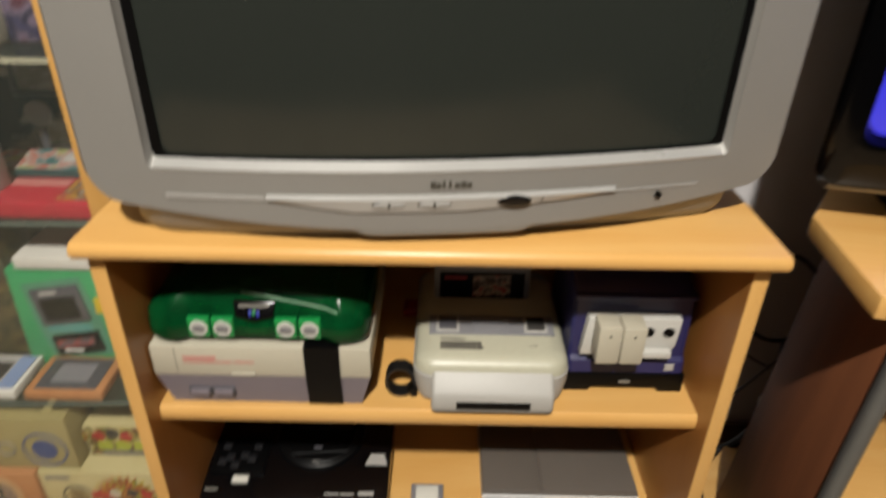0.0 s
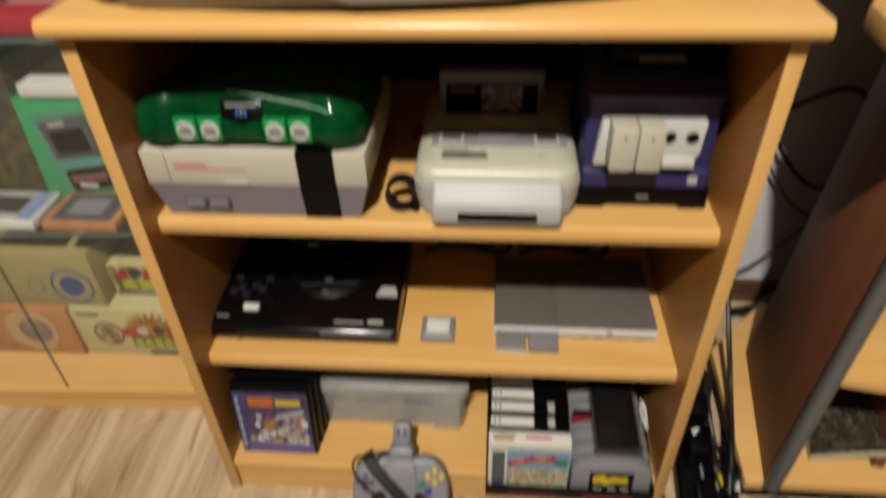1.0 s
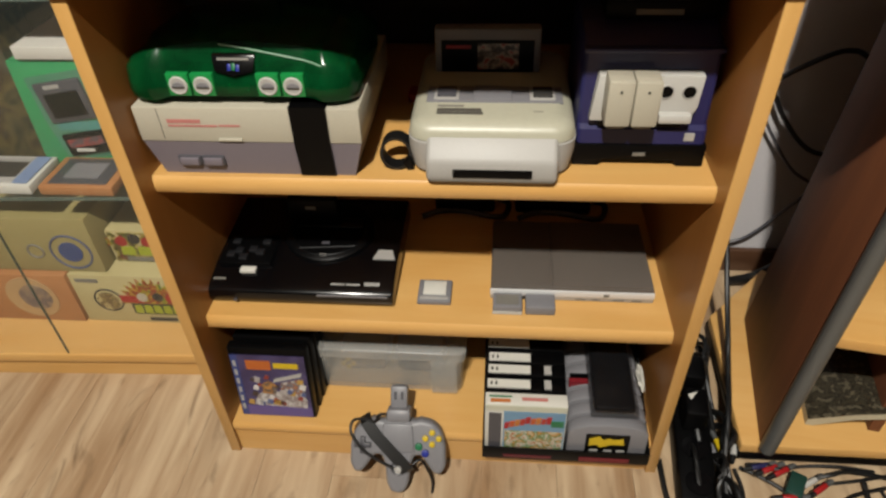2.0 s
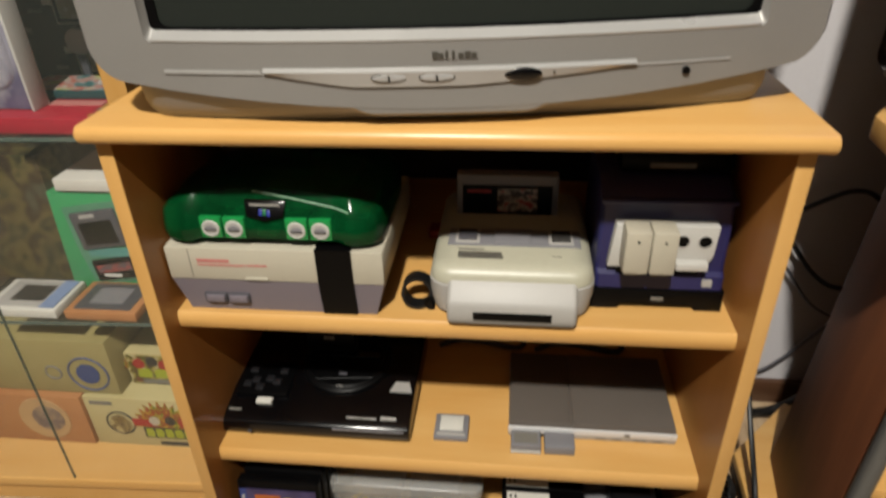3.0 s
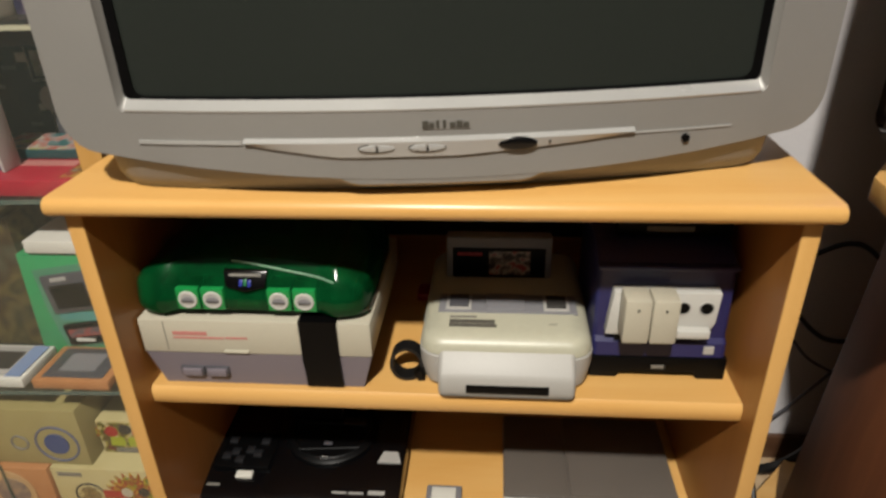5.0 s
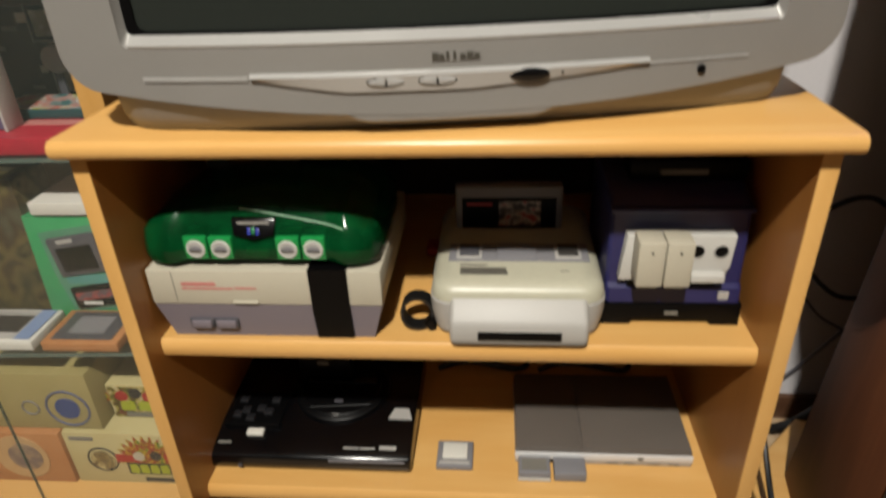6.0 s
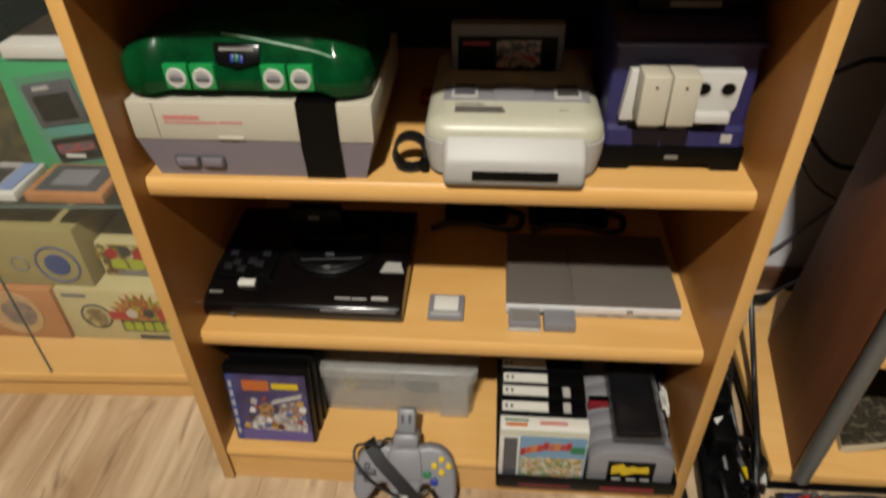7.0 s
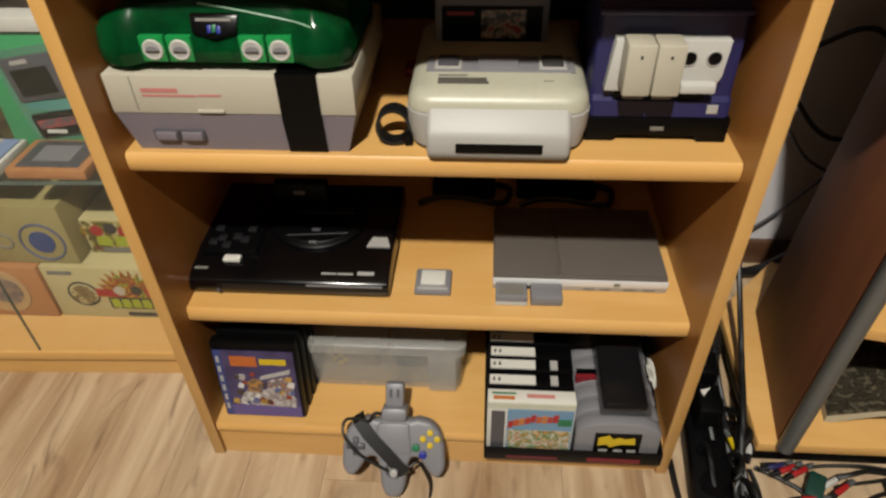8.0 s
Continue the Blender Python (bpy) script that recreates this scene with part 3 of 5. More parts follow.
t, w, h = carton("red_game_box", -0.662, -0.430, 0.234, 0.388, 0.6612, 0.6845, RED_CARD, "flat crimson game box lying on a glass shelf", "game box")
CASE_ART = artwork("bright_case_print", [rgb("c9c7c2"), rgb("b4b83c"), rgb("d8d4cc"), rgb("c8502e"), rgb("c9c4bf"), rgb("3f7a7a")], 38)
part("printed_top", box(0.030, 0.112, 0.012, 0.075, h - 0.001, h + 0.0006), artwork("red_gold_print", [rgb("8a1c2a"), rgb("b0303a"), rgb("d0a03a"), rgb("5a2a2a"), rgb("c9b9a4")], 60), t)
part("printed_top", box(-0.060, 0.026, 0.055, 0.075, h - 0.001, h + 0.0006), PINK, t)
t, w, h = carton("teal_game_case", -0.660, -0.486, 0.314, 0.392, 0.6853, 0.6985, material("teal_card", rgb("2c5052"), 0.35), "thin teal game case with a bright picture, on the crimson box", "game case")
part("printed_top", box(-0.084, 0.084, 0.003, 0.075, h - 0.001, h + 0.0006), CASE_ART, t)
carton("white_game_case", -0.545, -0.490, 0.335, 0.388, 0.6993, 0.707, PALE, "thin pale grey game case on the teal case", "game case")
t, w, h = carton("cream_carton", -0.720, -0.548, 0.250, 0.36, 0.8823, 0.940, CREAM, "plain cream carton standing on the upper glass shelf")
carton("violet_game_box", -0.546, -0.440, 0.300, 0.38, 0.8823, 0.945, artwork("violet_print", [rgb("1c1c3c"), rgb("4a4468"), rgb("2a2440"), rgb("7a6a80"), rgb("5a2a3a")], 30), "dark violet printed game box on the upper glass shelf", "game box")
t = thing("blister_pack", pose(-0.676, 0.264, 0.6850, 0, 0, -2), "lilac blister pack with clear glossy plastic front", "toy package")
part("card", box(-0.07, 0.07, 0.004, 0.03, 0, 0.186, 0.003), LILAC, t)
part("bubble", loft([[(x, 0.0045 - y, z + 0.03) for x, z in rounded(-0.06 + i, 0.06 - i, 0.0 + i, 0.145 - i, 0.03)] for y, i in ((0, 0), (0.006, 0.003), (0.009, 0.012))]), glassy("bubble_plastic", rgb("d5d2e0"), 0.05, 0.35), t)
part("toy", disc(0.012, 0.002, 0.10, 0.030, 0.008, "y", 24, 0.024), material("purple_toy", rgb("3a3358"), 0.3), t)
part("card_edge", box(0.0702, 0.0745, -0.002, 0.032, 0, 0.187, 0.001), WHITE, t)
t = thing("picture_board", pose(-0.66, 0.455, 0.661), "dark brown board carrying small white framed pictures", "board")
part("board", box(-0.13, 0.13, 0, 0.015, 0, 0.212, 0.002), material("brown_board", rgb("34271c"), 0.6), t)
part("ledge", box(-0.13, 0.13, -0.006, 0.0, 0.156, 0.196, 0.002), material("dark_red_band", rgb("4e1f1a"), 0.5), t, "dark red band")
for x, z in ((0.036, 0.106), (0.052, 0.020)):
    part("mount", box(x - 0.040, x + 0.036, -0.004, 0.0, z - 0.004, z + 0.050, 0.001), PALE, t, "pale mount")
    f = part("picture_frame", box(x - 0.036, x + 0.036, -0.006, 0.0, z, z + 0.050, 0.001), BLACK, t)
    part("picture", box(x - 0.029, x + 0.029, -0.0075, 0.0, z + 0.006, z + 0.044), artwork("faded_print", [rgb("dcd9ce"), rgb("b4b8a4"), rgb("e4e2d8")], 60), f)
part("tag", box(-0.020, -0.004, -0.003, 0.0, 0.132, 0.146), PAPER, t)
part("tag", box(-0.006, 0.004, -0.003, 0.0, 0.056, 0.066), PAPER, t)
for x, z, l in ((-0.05, 0.120, 0.024), (-0.08, 0.09, 0.026), (-0.03, 0.030, 0.020)):
    part("lettering_bar", box(x, x + l, -0.001, 0.001, z, z + 0.006), INK_GREY, t)
t = thing("round_badge", pose(-0.618, 0.425, 0.677), "round silvery white disc standing upright", "disc")
part("disc", disc(0, 0, 0.066, 0.021, 0.008, "y", 32, bevel=0.002), WHITE, t)
part("stem", box(-0.006, 0.006, -0.003, 0.003, -0.0155, 0.046, 0.001), GREY_DARK, t)

# ---- second stand and television ----
st2 = thing("tv_stand", pose(0.485, 0.0, 0, 0, 0, -10), "beech and brown television stand with grey metal front posts", "tv stand")
plate = [(-0.024, 0.014), (0.62, 0.014), (0.62, 0.42), (0.12, 0.42), (-0.010, 0.285)]
for name, mat, z0, z1, inset in (("base_plate", BEECH, 0.045, 0.064, 0.0), ("plate_edge", BLACK, 0.024, 0.0445, 0.003)):
    slab2 = prism([(p[0] + inset, p[1] + inset) for p in plate], "z", z0, z1, 0.002)
    bmesh.ops.transform(slab2, matrix=pose(0, 0, 0, 0, 0, 10), verts=slab2.verts[:])
    part(name, slab2, mat, st2)
LEAN2 = Matrix(((1, 0, 0.030, -0.002), (0, 1, 0, 0), (0, 0, 1, 0), (0, 0, 0, 1)))
panel = prism([(0.022, 0.0645), (0.285, 0.0645), (0.235, 0.70), (0.022, 0.70)], "x", 0.0, 0.018, 0.001)
bmesh.ops.transform(panel, matrix=LEAN2, verts=panel.verts[:])
part("side_panel", panel, BROWN, st2)
post = [(0.009 + 0.0115 * math.cos(a), 0.010 + 0.0115 * math.sin(a)) for a in (2 * math.pi * i / 16 for i in range(16))]
rail = prism(post, "z", 0.0645, 0.70)
bmesh.ops.transform(rail, matrix=LEAN2, verts=rail.verts[:])
part("front_post", rail, ALU, st2)
part("shelf", box(0.034, 0.60, 0.03, 0.33, 0.275, 0.293, 0.002), BEECH, st2)
part("partition", box(0.16, 0.176, 0.08, 0.30, 0.0645, 0.274, 0.001), BROWN, st2)
part("back_panel", prism([(0.05, 0.29), (0.11, 0.36), (0.58, 0.36), (0.58, 0.372), (0.10, 0.372), (0.04, 0.295)], "z", 0.0645, 0.70), BROWN, st2)
part("top_board", prism([(-0.036, -0.027), (0.60, -0.027), (0.60, 0.40), (0.10, 0.40), (0.001, 0.254), (-0.0515, 0.148)], "z", 0.7005, 0.728, 0.003), BEECH, st2)
t = thing("magazine", pose(0.625, 0.045, 0.0645, 0, 0, -10), "dog-eared glossy magazines leaning in the stand", "magazine")
part("cover", prism([(-0.060, 0.0145), (-0.058, 0.0165), (0.0, 0.046), (0.05, 0.064), (0.05, 0.062), (0.0, 0.044)], "y", 0.0, 0.17), artwork("magazine_print", [rgb("1c1a16"), rgb("4a4436"), rgb("26221c"), rgb("6a6250")], 110), t)
part("page_block", prism([(-0.060, 0.0005), (-0.060, 0.0142), (0.0, 0.0436), (0.05, 0.0616), (0.05, 0.048), (0.0, 0.030), (-0.05, 0.0005)], "y", 0.001, 0.169), material("yellowed_pages", rgb("d8cdae"), 0.7), t, "yellowed page edges")
tv2 = thing("crt_television", pose(0.820, 0.078, 0.704, 0, 0, -8), "black tube television with a glowing blue screen", "television")


def loop2(x0, x1, z0, z1, r, y, k):
    return [(x, y - k * (1 - (x / 0.39) ** 2), z) for x, z in rounded(x0, x1, z0, z1, r, 5, 10)]


part("bezel", loft([loop2(-0.375, 0.375, 0.085, 0.62, 0.02, 0.035, 0.02), loop2(-0.388, 0.388, 0.074, 0.625, 0.02, 0.012, 0.02), loop2(-0.386, 0.386, 0.076, 0.622, 0.02, 0.0, 0.02), loop2(-0.376, 0.376, 0.086, 0.612, 0.02, -0.006, 0.02),
                     loop2(-0.358, 0.358, 0.128, 0.575, 0.02, -0.004, 0.02), loop2(-0.350, 0.350, 0.136, 0.568, 0.02, 0.012, 0.02)], False, False), material("piano_black", rgb("040405"), 0.08, 0, 90, 0.1, 0.0, Specular_IOR_Level=0.3), tv2)
part("lower_lip", loft([[(x, 0.014 - 0.024 * (1 - (x / 0.39) ** 2), 0.067), (x, 0.012 - 0.024 * (1 - (x / 0.39) ** 2), 0.0735), (x, 0.03, 0.0735), (x, 0.03, 0.066)] for x in np.linspace(-0.37, 0.37, 20)]), CREAM, tv2, "pale lip below the black frame")
part("rear_shell", loft([loop2(-0.374, 0.374, 0.086, 0.62, 0.03, 0.0355, 0.02), loop2(-0.30, 0.30, 0.075, 0.55, 0.05, 0.16, 0.01), loop2(-0.22, 0.22, 0.065, 0.45, 0.05, 0.33, 0)], False, True), BLACK, tv2)
BLUE_GLOW = material("blue_screen", rgb("101a60"), 0.15, Emission_Color=(0.07, 0.06, 0.9, 1), Emission_Strength=0.7)
part("screen", loft([loop2(-0.351, 0.351, 0.135, 0.569, 0.02, 0.011, 0.02), loop2(-0.338, 0.338, 0.148, 0.556, 0.02, 0.004, 0.024)], False, True), BLUE_GLOW, tv2, "lit blue picture")
part("base", box(-0.27, 0.27, 0.045, 0.28, 0.0242, 0.0635, 0.004), BLACK, tv2)

# ---- upper shelf: front-loading grey console ----
S1, S2, S3 = 0.5182, 0.2782, 0.0702
nes = thing("game_console", pose(-0.1955, 0.038, S1), "boxy cream and grey front-loading game console with a black stripe", "game console")
low = loft([[(sx * (0.1135), sy, 0.0) for sx, sy in ((-1, 0.002), (1, 0.002), (1, 0.195), (-1, 0.195))],
            [(sx * (0.1255), sy, 0.0445) for sx, sy in ((-1, -0.003), (1, -0.003), (1, 0.2), (-1, 0.2))]])
part("lower_case", low, MAUVE, nes, "mauve-grey lower half, narrower at its foot")
part("upper_case", box(-0.1270, 0.1270, -0.004, 0.202, 0.045, 0.088, 0.002), CREAM, nes)
part("stripe", prism([(-0.0052, 0.041), (-0.0052, 0.0892), (0.16, 0.0892), (0.16, 0.0905), (-0.0062, 0.0905), (-0.0065, 0.041), (-0.0008, 0.0005), (0.006, 0.0005)], "x", 0.0505, 0.0915), BLACK, nes, "black stripe over front and top")
part("door_groove", box(-0.099, -0.0982, -0.0045, 0.0, 0.049, 0.086), INK_GREY, nes)
part("finger_lip", box(-0.036, -0.008, -0.0068, 0.0, 0.0475, 0.0505, 0.001), CREAM, nes)
for i, (x, z, l) in enumerate(((-0.090, 0.0690, 0.038), (-0.090, 0.0645, 0.056), (-0.032, 0.0650, 0.024))):
    part("lettering_bar", box(x, x + l, -0.0046, 0.0, z, z + (0.0045 if not i else 0.0022)), PINK, nes, "faded red lettering")
for x in (-0.078, -0.050):
    part("button_well", box(x - 0.0135, x + 0.0135, -0.0035, 0.004, 0.0135, 0.0255, 0.001), GREY_DARK, nes)
    part("button", box(x - 0.0105, x + 0.0115, -0.0062, 0.002, 0.0145, 0.0240, 0.001), MAUVE, nes)

# ---- translucent green console on top ----
n64 = thing("game_console", pose(-0.1970, 0.037, S1 + 0.0908), "translucent green game console with four white-ringed sockets", "game console")


def green_section(u):
    e = abs(u) / 0.1265
    end = max(0.0, 1 - e ** 6) ** 0.5
    top = 0.035 + 0.037 * end * (0.62 + 0.38 * math.cos(min(1, abs(u) / 0.118) * math.pi * 0.5))
    step = min(1.0, max(0.0, (abs(u) - 0.074) / 0.022))
    step = step * step * (3 - 2 * step)
    foot = 0.003 * (1 - step)
    f = 0.016 * (1 - end) - 0.0005 - 0.0075 * end * step
    b = 0.188 - 0.03 * (1 - end)
    return [(u, f + 0.012, foot), (u, f + 0.003, foot + 0.005), (u, f, foot + 0.014), (u, f + 0.002, 0.024), (u, f + 0.007, 0.036 + 0.25 * (top - 0.036)), (u, f + 0.018, 0.80 * top + 0.006), (u, f + 0.042, top - 0.004),
            (u, f + 0.085, top), (u, b - 0.04, top - 0.004), (u, b - 0.01, top - 0.014), (u, b, 0.03), (u, b - 0.004, 0.006), (u, b - 0.012, foot)]


part("shell", loft([green_section(u) for u in np.linspace(-0.1255, 0.1255, 49)]), JELLY, n64)
part("inner_board", box(-0.105, 0.105, 0.03, 0.165, 0.008, 0.022), GREY_DARK, n64)
part("inner_shield", box(-0.08, 0.08, 0.05, 0.15, 0.0225, 0.036, 0.003), ALU, n64)
for x in (-0.0635, -0.0365, 0.0345, 0.0615):
    s = part("socket_block", box(x - 0.0122, x + 0.0122, -0.0014, 0.03, 0.0100, 0.0355, 0.001), JELLY_LIGHT, n64)
    part("socket_ring", ring(x, -0.0014, 0.0222, 0.0088, 0.0016, "y", 24, 8), WHITE, s, "white socket ring")
    part("socket_face", disc(x, -0.0010, 0.0222, 0.0088, 0.003, "y", 24), PALE, s)
    part("socket_slot", prism([(x + 0.0068 * math.cos(a), 0.0212 + 0.0052 * math.sin(a)) for a in (math.pi * i / 10 for i in range(11))], "y", -0.0036, 0.002), GREY, s)
badge = prism([(-0.024, 0.0535), (0.024, 0.0535), (0.0215, 0.037), (0.0, 0.0325), (-0.0215, 0.037)], "y", -0.0045, 0.04, 0.002)
for x in (-0.0635, -0.0365, 0.0345, 0.0615):
    part("socket_key", box(x - 0.0066, x + 0.0066, -0.0040, 0.0, 0.0205, 0.0216), INK, n64)


def sloped(bm):
    for v in bm.verts:
        v.co.y += 0.5 * max(0.0, v.co.z - 0.028)
    return bm


part("badge", sloped(badge), BLACK_GLOSS, n64, "black front badge with a small coloured emblem")
part("lettering_bar", sloped(box(-0.017, 0.017, -0.0051, 0.0, 0.0480, 0.0503)), INK_GREY, n64)
for x, z, m in ((-0.0045, 0.0415, BLUE), (0.0045, 0.0410, BLUE), (0.0, 0.0420, GREEN)):
    part("emblem", sloped(box(x - 0.002, x + 0.002, -0.0050, 0.0, z - 0.0034, z + 0.0034, 0.0008)), m, n64)
crest = []
for i, u in enumerate(np.linspace(-0.015, 0.094, 9)):
    sec, f = green_section(u), i / 8
    lo, hi = Vector(sec[4]), Vector(sec[5])
    crest.append(hi.lerp(lo, 0.15 + 0.75 * f) + Vector((0, -0.0010, 0.0006)))
part("ridge", tube(crest, 0.0009, 6), material("pale_green_edge", rgb("9cc4a6"), 0.3), n64, "pale curved ridge line")
part("power_switch", box(-0.012, 0.012, 0.001, 0.02, 0.012, 0.02, 0.002), JELLY_LIGHT, n64)
t = thing("game_cartridge", pose(-0.235, 0.165, S1 + 0.150), "dark game cartridge standing in the green console", "cartridge")
part("shell", box(-0.058, 0.058, 0, 0.018, 0, 0.062, 0.004), GREY_DARK, t)
part("label", box(-0.03, 0.03, -0.0008, 0.002, 0.006, 0.05), artwork("dark_label", [rgb("1c1614"), rgb("4a2a20"), rgb("2a2420")], 60), t)

# ---- rounded cream console ----
sn = thing("game_console", pose(0.074, 0.041, S1), "rounded cream and grey game console, slightly yellowed", "game console")


def slab(z, w, y0, y1, r):
    return [(x, y, z) for x, y in rounded(-w, w, y0, y1, r, 7, 4)]


part("lower_case", loft([slab(0.003, 0.086, 0.006, 0.226, 0.02), slab(0.006, 0.090, 0.002, 0.230, 0.024), slab(0.028, 0.094, -0.001, 0.234, 0.026), slab(0.044, 0.0945, -0.001, 0.235, 0.026), slab(0.046, 0.092, 0.002, 0.232, 0.024)]), PALE, sn)
part("top_cover", loft([slab(0.0462, 0.0935, 0.0, 0.215, 0.025), slab(0.056, 0.092, 0.001, 0.213, 0.024), slab(0.0615, 0.088, 0.005, 0.209, 0.021), slab(0.0645, 0.082, 0.011, 0.203, 0.017), slab(0.067, 0.074, 0.018, 0.19, 0.012)]), YELLOWED, sn, "yellowed cream top cover")
part("switch_band", box(-0.076, 0.080, 0.052, 0.090, 0.0655, 0.0690, 0.001), GREY, sn, "grey band with two square switches")
for x in (-0.053, 0.057):
    b = part("switch_frame", box(x - 0.0145, x + 0.0145, 0.055, 0.086, 0.067, 0.0705, 0.001), PALE, sn)
    part("switch", box(x - 0.011, x + 0.011, 0.059, 0.082, 0.068, 0.0735, 0.001), GREY_DARK if x < 0 else INK, b)
part("eject_bar", box(-0.022, 0.022, 0.054, 0.088, 0.067, 0.0715, 0.0015), GREY, sn)
block = [(0.034, 0.003), (-0.016, 0.003), (-0.0205, 0.008), (-0.0210, 0.029), (-0.0175, 0.036), (0.008, 0.0575), (0.034, 0.0575)]
part("front_block", prism(block, "x", -0.072, 0.074, 0.0060, seg=4), PALE, sn, "pale grey socket block with a sloping top")
part("socket_slot", box(-0.042, 0.046, -0.0218, 0.0, 0.0125, 0.0235, 0.001), BLACK, sn, "black controller socket")
for x, l, y, d, m in ((-0.062, 0.030, 0.0415, 0.0040, INK_GREY), (-0.062, 0.052, 0.0240, 0.0060, INK_MID), (-0.062, 0.050, 0.0310, 0.0070, INK_MID), (0.046, 0.010, 0.031, 0.0016, INK_GREY)):
    part("lettering_bar", box(x, x + l, y, y + d, 0.0668, 0.0674), m, sn)
for x in (-0.075, 0.075):
    for y in (0.02, 0.2):
        part("foot", disc(x, y, 0.0015, 0.008, 0.003), BLACK, sn)
t = thing("game_cartridge", pose(0.066, 0.174, S1 + 0.0675), "grey game cartridge with a dark picture label in the cream console", "cartridge")
part("shell", box(-0.064, 0.064, 0, 0.02, -0.012, 0.054, 0.004), GREY, t)
part("label", box(-0.056, 0.056, -0.001, 0.003, 0.000, 0.040), BLACK, t, "dark label")
part("picture", box(-0.012, 0.038, -0.0016, 0.002, 0.004, 0.036), artwork("game_label_print", [rgb("6a5a50"), rgb("b8443c"), rgb("c9b9a4"), rgb("7a6a5c"), rgb("3a2a26")], 90), t)
part("lettering_bar", box(-0.05, -0.02, -0.0016, 0.002, 0.030, 0.034), RED, t)
t = thing("wrist_strap", pose(-0.036, 0.066, S1), "black fabric strap curled into a loop", "strap")
band = bmesh.new()
rows = []
for i in range(33):
    a = 2 * math.pi * i / 32
    c, s = math.cos(a), math.sin(a)
    rows.append([band.verts.new((r * c, y + 0.004 * s, 0.0192 + r * s)) for r, y in ((0.019, -0.009), (0.019, 0.009), (0.0155, 0.009), (0.0155, -0.009))])
for a, b in zip(rows, rows[1:]):
    for j in range(4):
        band.faces.new((a[j], a[(j + 1) % 4], b[(j + 1) % 4], b[j]))
part("band", band, CABLE, t)
part("strap_end", prism([(0.008, 0.010), (0.017, 0.018), (0.021, 0.002), (0.014, 0.0005)], "y", -0.014, -0.002, 0.001), BLACK, t)
t = thing("red_plug", pose(-0.03, 0.22, S1), "dark red plug on a lead behind the consoles", "plug")
part("body", box(-0.012, 0.012, 0, 0.03, 0, 0.012, 0.003), RED, t)

# ---- indigo cube console ----
gc = thing("game_console", pose(0.242, 0.073, S1), "indigo cube-shaped game console on a black base", "game console")
part("base_unit", prism([(-0.074, 0.006), (-0.074, 0.0), (-0.044, 0.0), (-0.040, 0.007), (0.040, 0.007), (0.044, 0.0), (0.074, 0.0), (0.074, 0.028), (-0.074, 0.028)], "y", -0.002, 0.158, 0.0015), BLACK, gc, "black base unit with two feet")
part("body", loft([[(x, y, z) for x, y in rounded(-0.072, 0.072, f, 0.156, 0.006, 4, 3)] for z, f in ((0.0285, 0.0), (0.045, 0.002), (0.049, 0.008), (0.134, 0.012), (0.138, 0.016), (0.150, 0.05))]), INDIGO, gc)
part("brow", box(-0.0725, 0.0725, 0.006, 0.05, 0.132, 0.1375, 0.002), INDIGO, gc)
part("socket_plate", prism([(-0.061, 0.0585), (0.046, 0.0585), (0.053, 0.075), (0.055, 0.112), (-0.055, 0.112)], "y", -0.003, 0.015, 0.0012), WHITE, gc, "white socket plate")
for x in (0.017, 0.041):
    s = part("socket_ring", ring(x, -0.0035, 0.094, 0.0072, 0.001, "y"), PALE, gc)
    part("socket", disc(x, -0.003, 0.094, 0.0066, 0.0025, "y", 20), BLACK, s)
part("card_ledge", box(0.012, 0.047, -0.012, 0.0, 0.0600, 0.0705, 0.002), WHITE, gc)
# Solid black strip painting the shade in the recess below the plate.
part("slot_shade_strip", box(-0.05, 0.04, -0.0005, 0.012, 0.0500, 0.0575), BLACK, gc)
for x in (-0.0350, -0.0070):
    p = part("receiver", box(x - 0.0136, x + 0.0136, -0.030, 0.0, 0.0655, 0.1175, 0.0025), CREAM, gc, "beige wireless receiver")
    part("pin_hole", disc(x, -0.030, 0.106, 0.0014, 0.002, "y", 10), INK, p)
    part("connector", box(x - 0.010, x + 0.010, -0.022, 0.0, 0.0590, 0.0656, 0.001), INK_GREY, p)
part("sticker", box(0.047, 0.058, -0.0006, 0.004, 0.033, 0.042), PALE, gc, "small silvery sticker")
part("emblem", box(-0.007, 0.007, -0.0032, 0.0, 0.014, 0.018), INK_GREY, gc)
t = thing("black_game_case", pose(0.255, 0.125, S1 + 0.1503), "black plastic case lying on the indigo console", "case")
part("case", box(-0.062, 0.062, 0, 0.13, 0, 0.022, 0.003), BLACK, t)
part("lettering_bar", box(-0.03, 0.02, -0.0008, 0.002, 0.006, 0.012), INK_GREY, t)

# ---- middle shelf ----
md = thing("game_console", pose(-0.197, 0.064, S2), "low black game console with a round dome and cartridge slot", "game console")
prof = [(0.0, 0.004), (-0.003, 0.012), (0.0, 0.024), (0.010, 0.029), (0.055, 0.038), (0.20, 0.044), (0.212, 0.036), (0.212, 0.006), (0.206, 0.002), (0.006, 0.002)]
part("case", prism(prof, "x", -0.138, 0.138, 0.0035, seg=3), BLACK_GLOSS, md)


def md_z(y):
    return 0.029 + (y - 0.010) * 0.2 if y < 0.055 else 0.038 + (y - 0.055) * 0.0414


part("dome", loft([[(0.028 + r * math.cos(a), 0.118 + r * math.sin(a), md_z(0.118 + r * math.sin(a)) + h) for a in (2 * math.pi * i / 40 for i in range(40))] for r, h in ((0.068, -0.004), (0.067, 0.004), (0.063, 0.007), (0.056, 0.008), (0.054, 0.005), (0.03, 0.0055))]), BLACK, md, "round black dome")
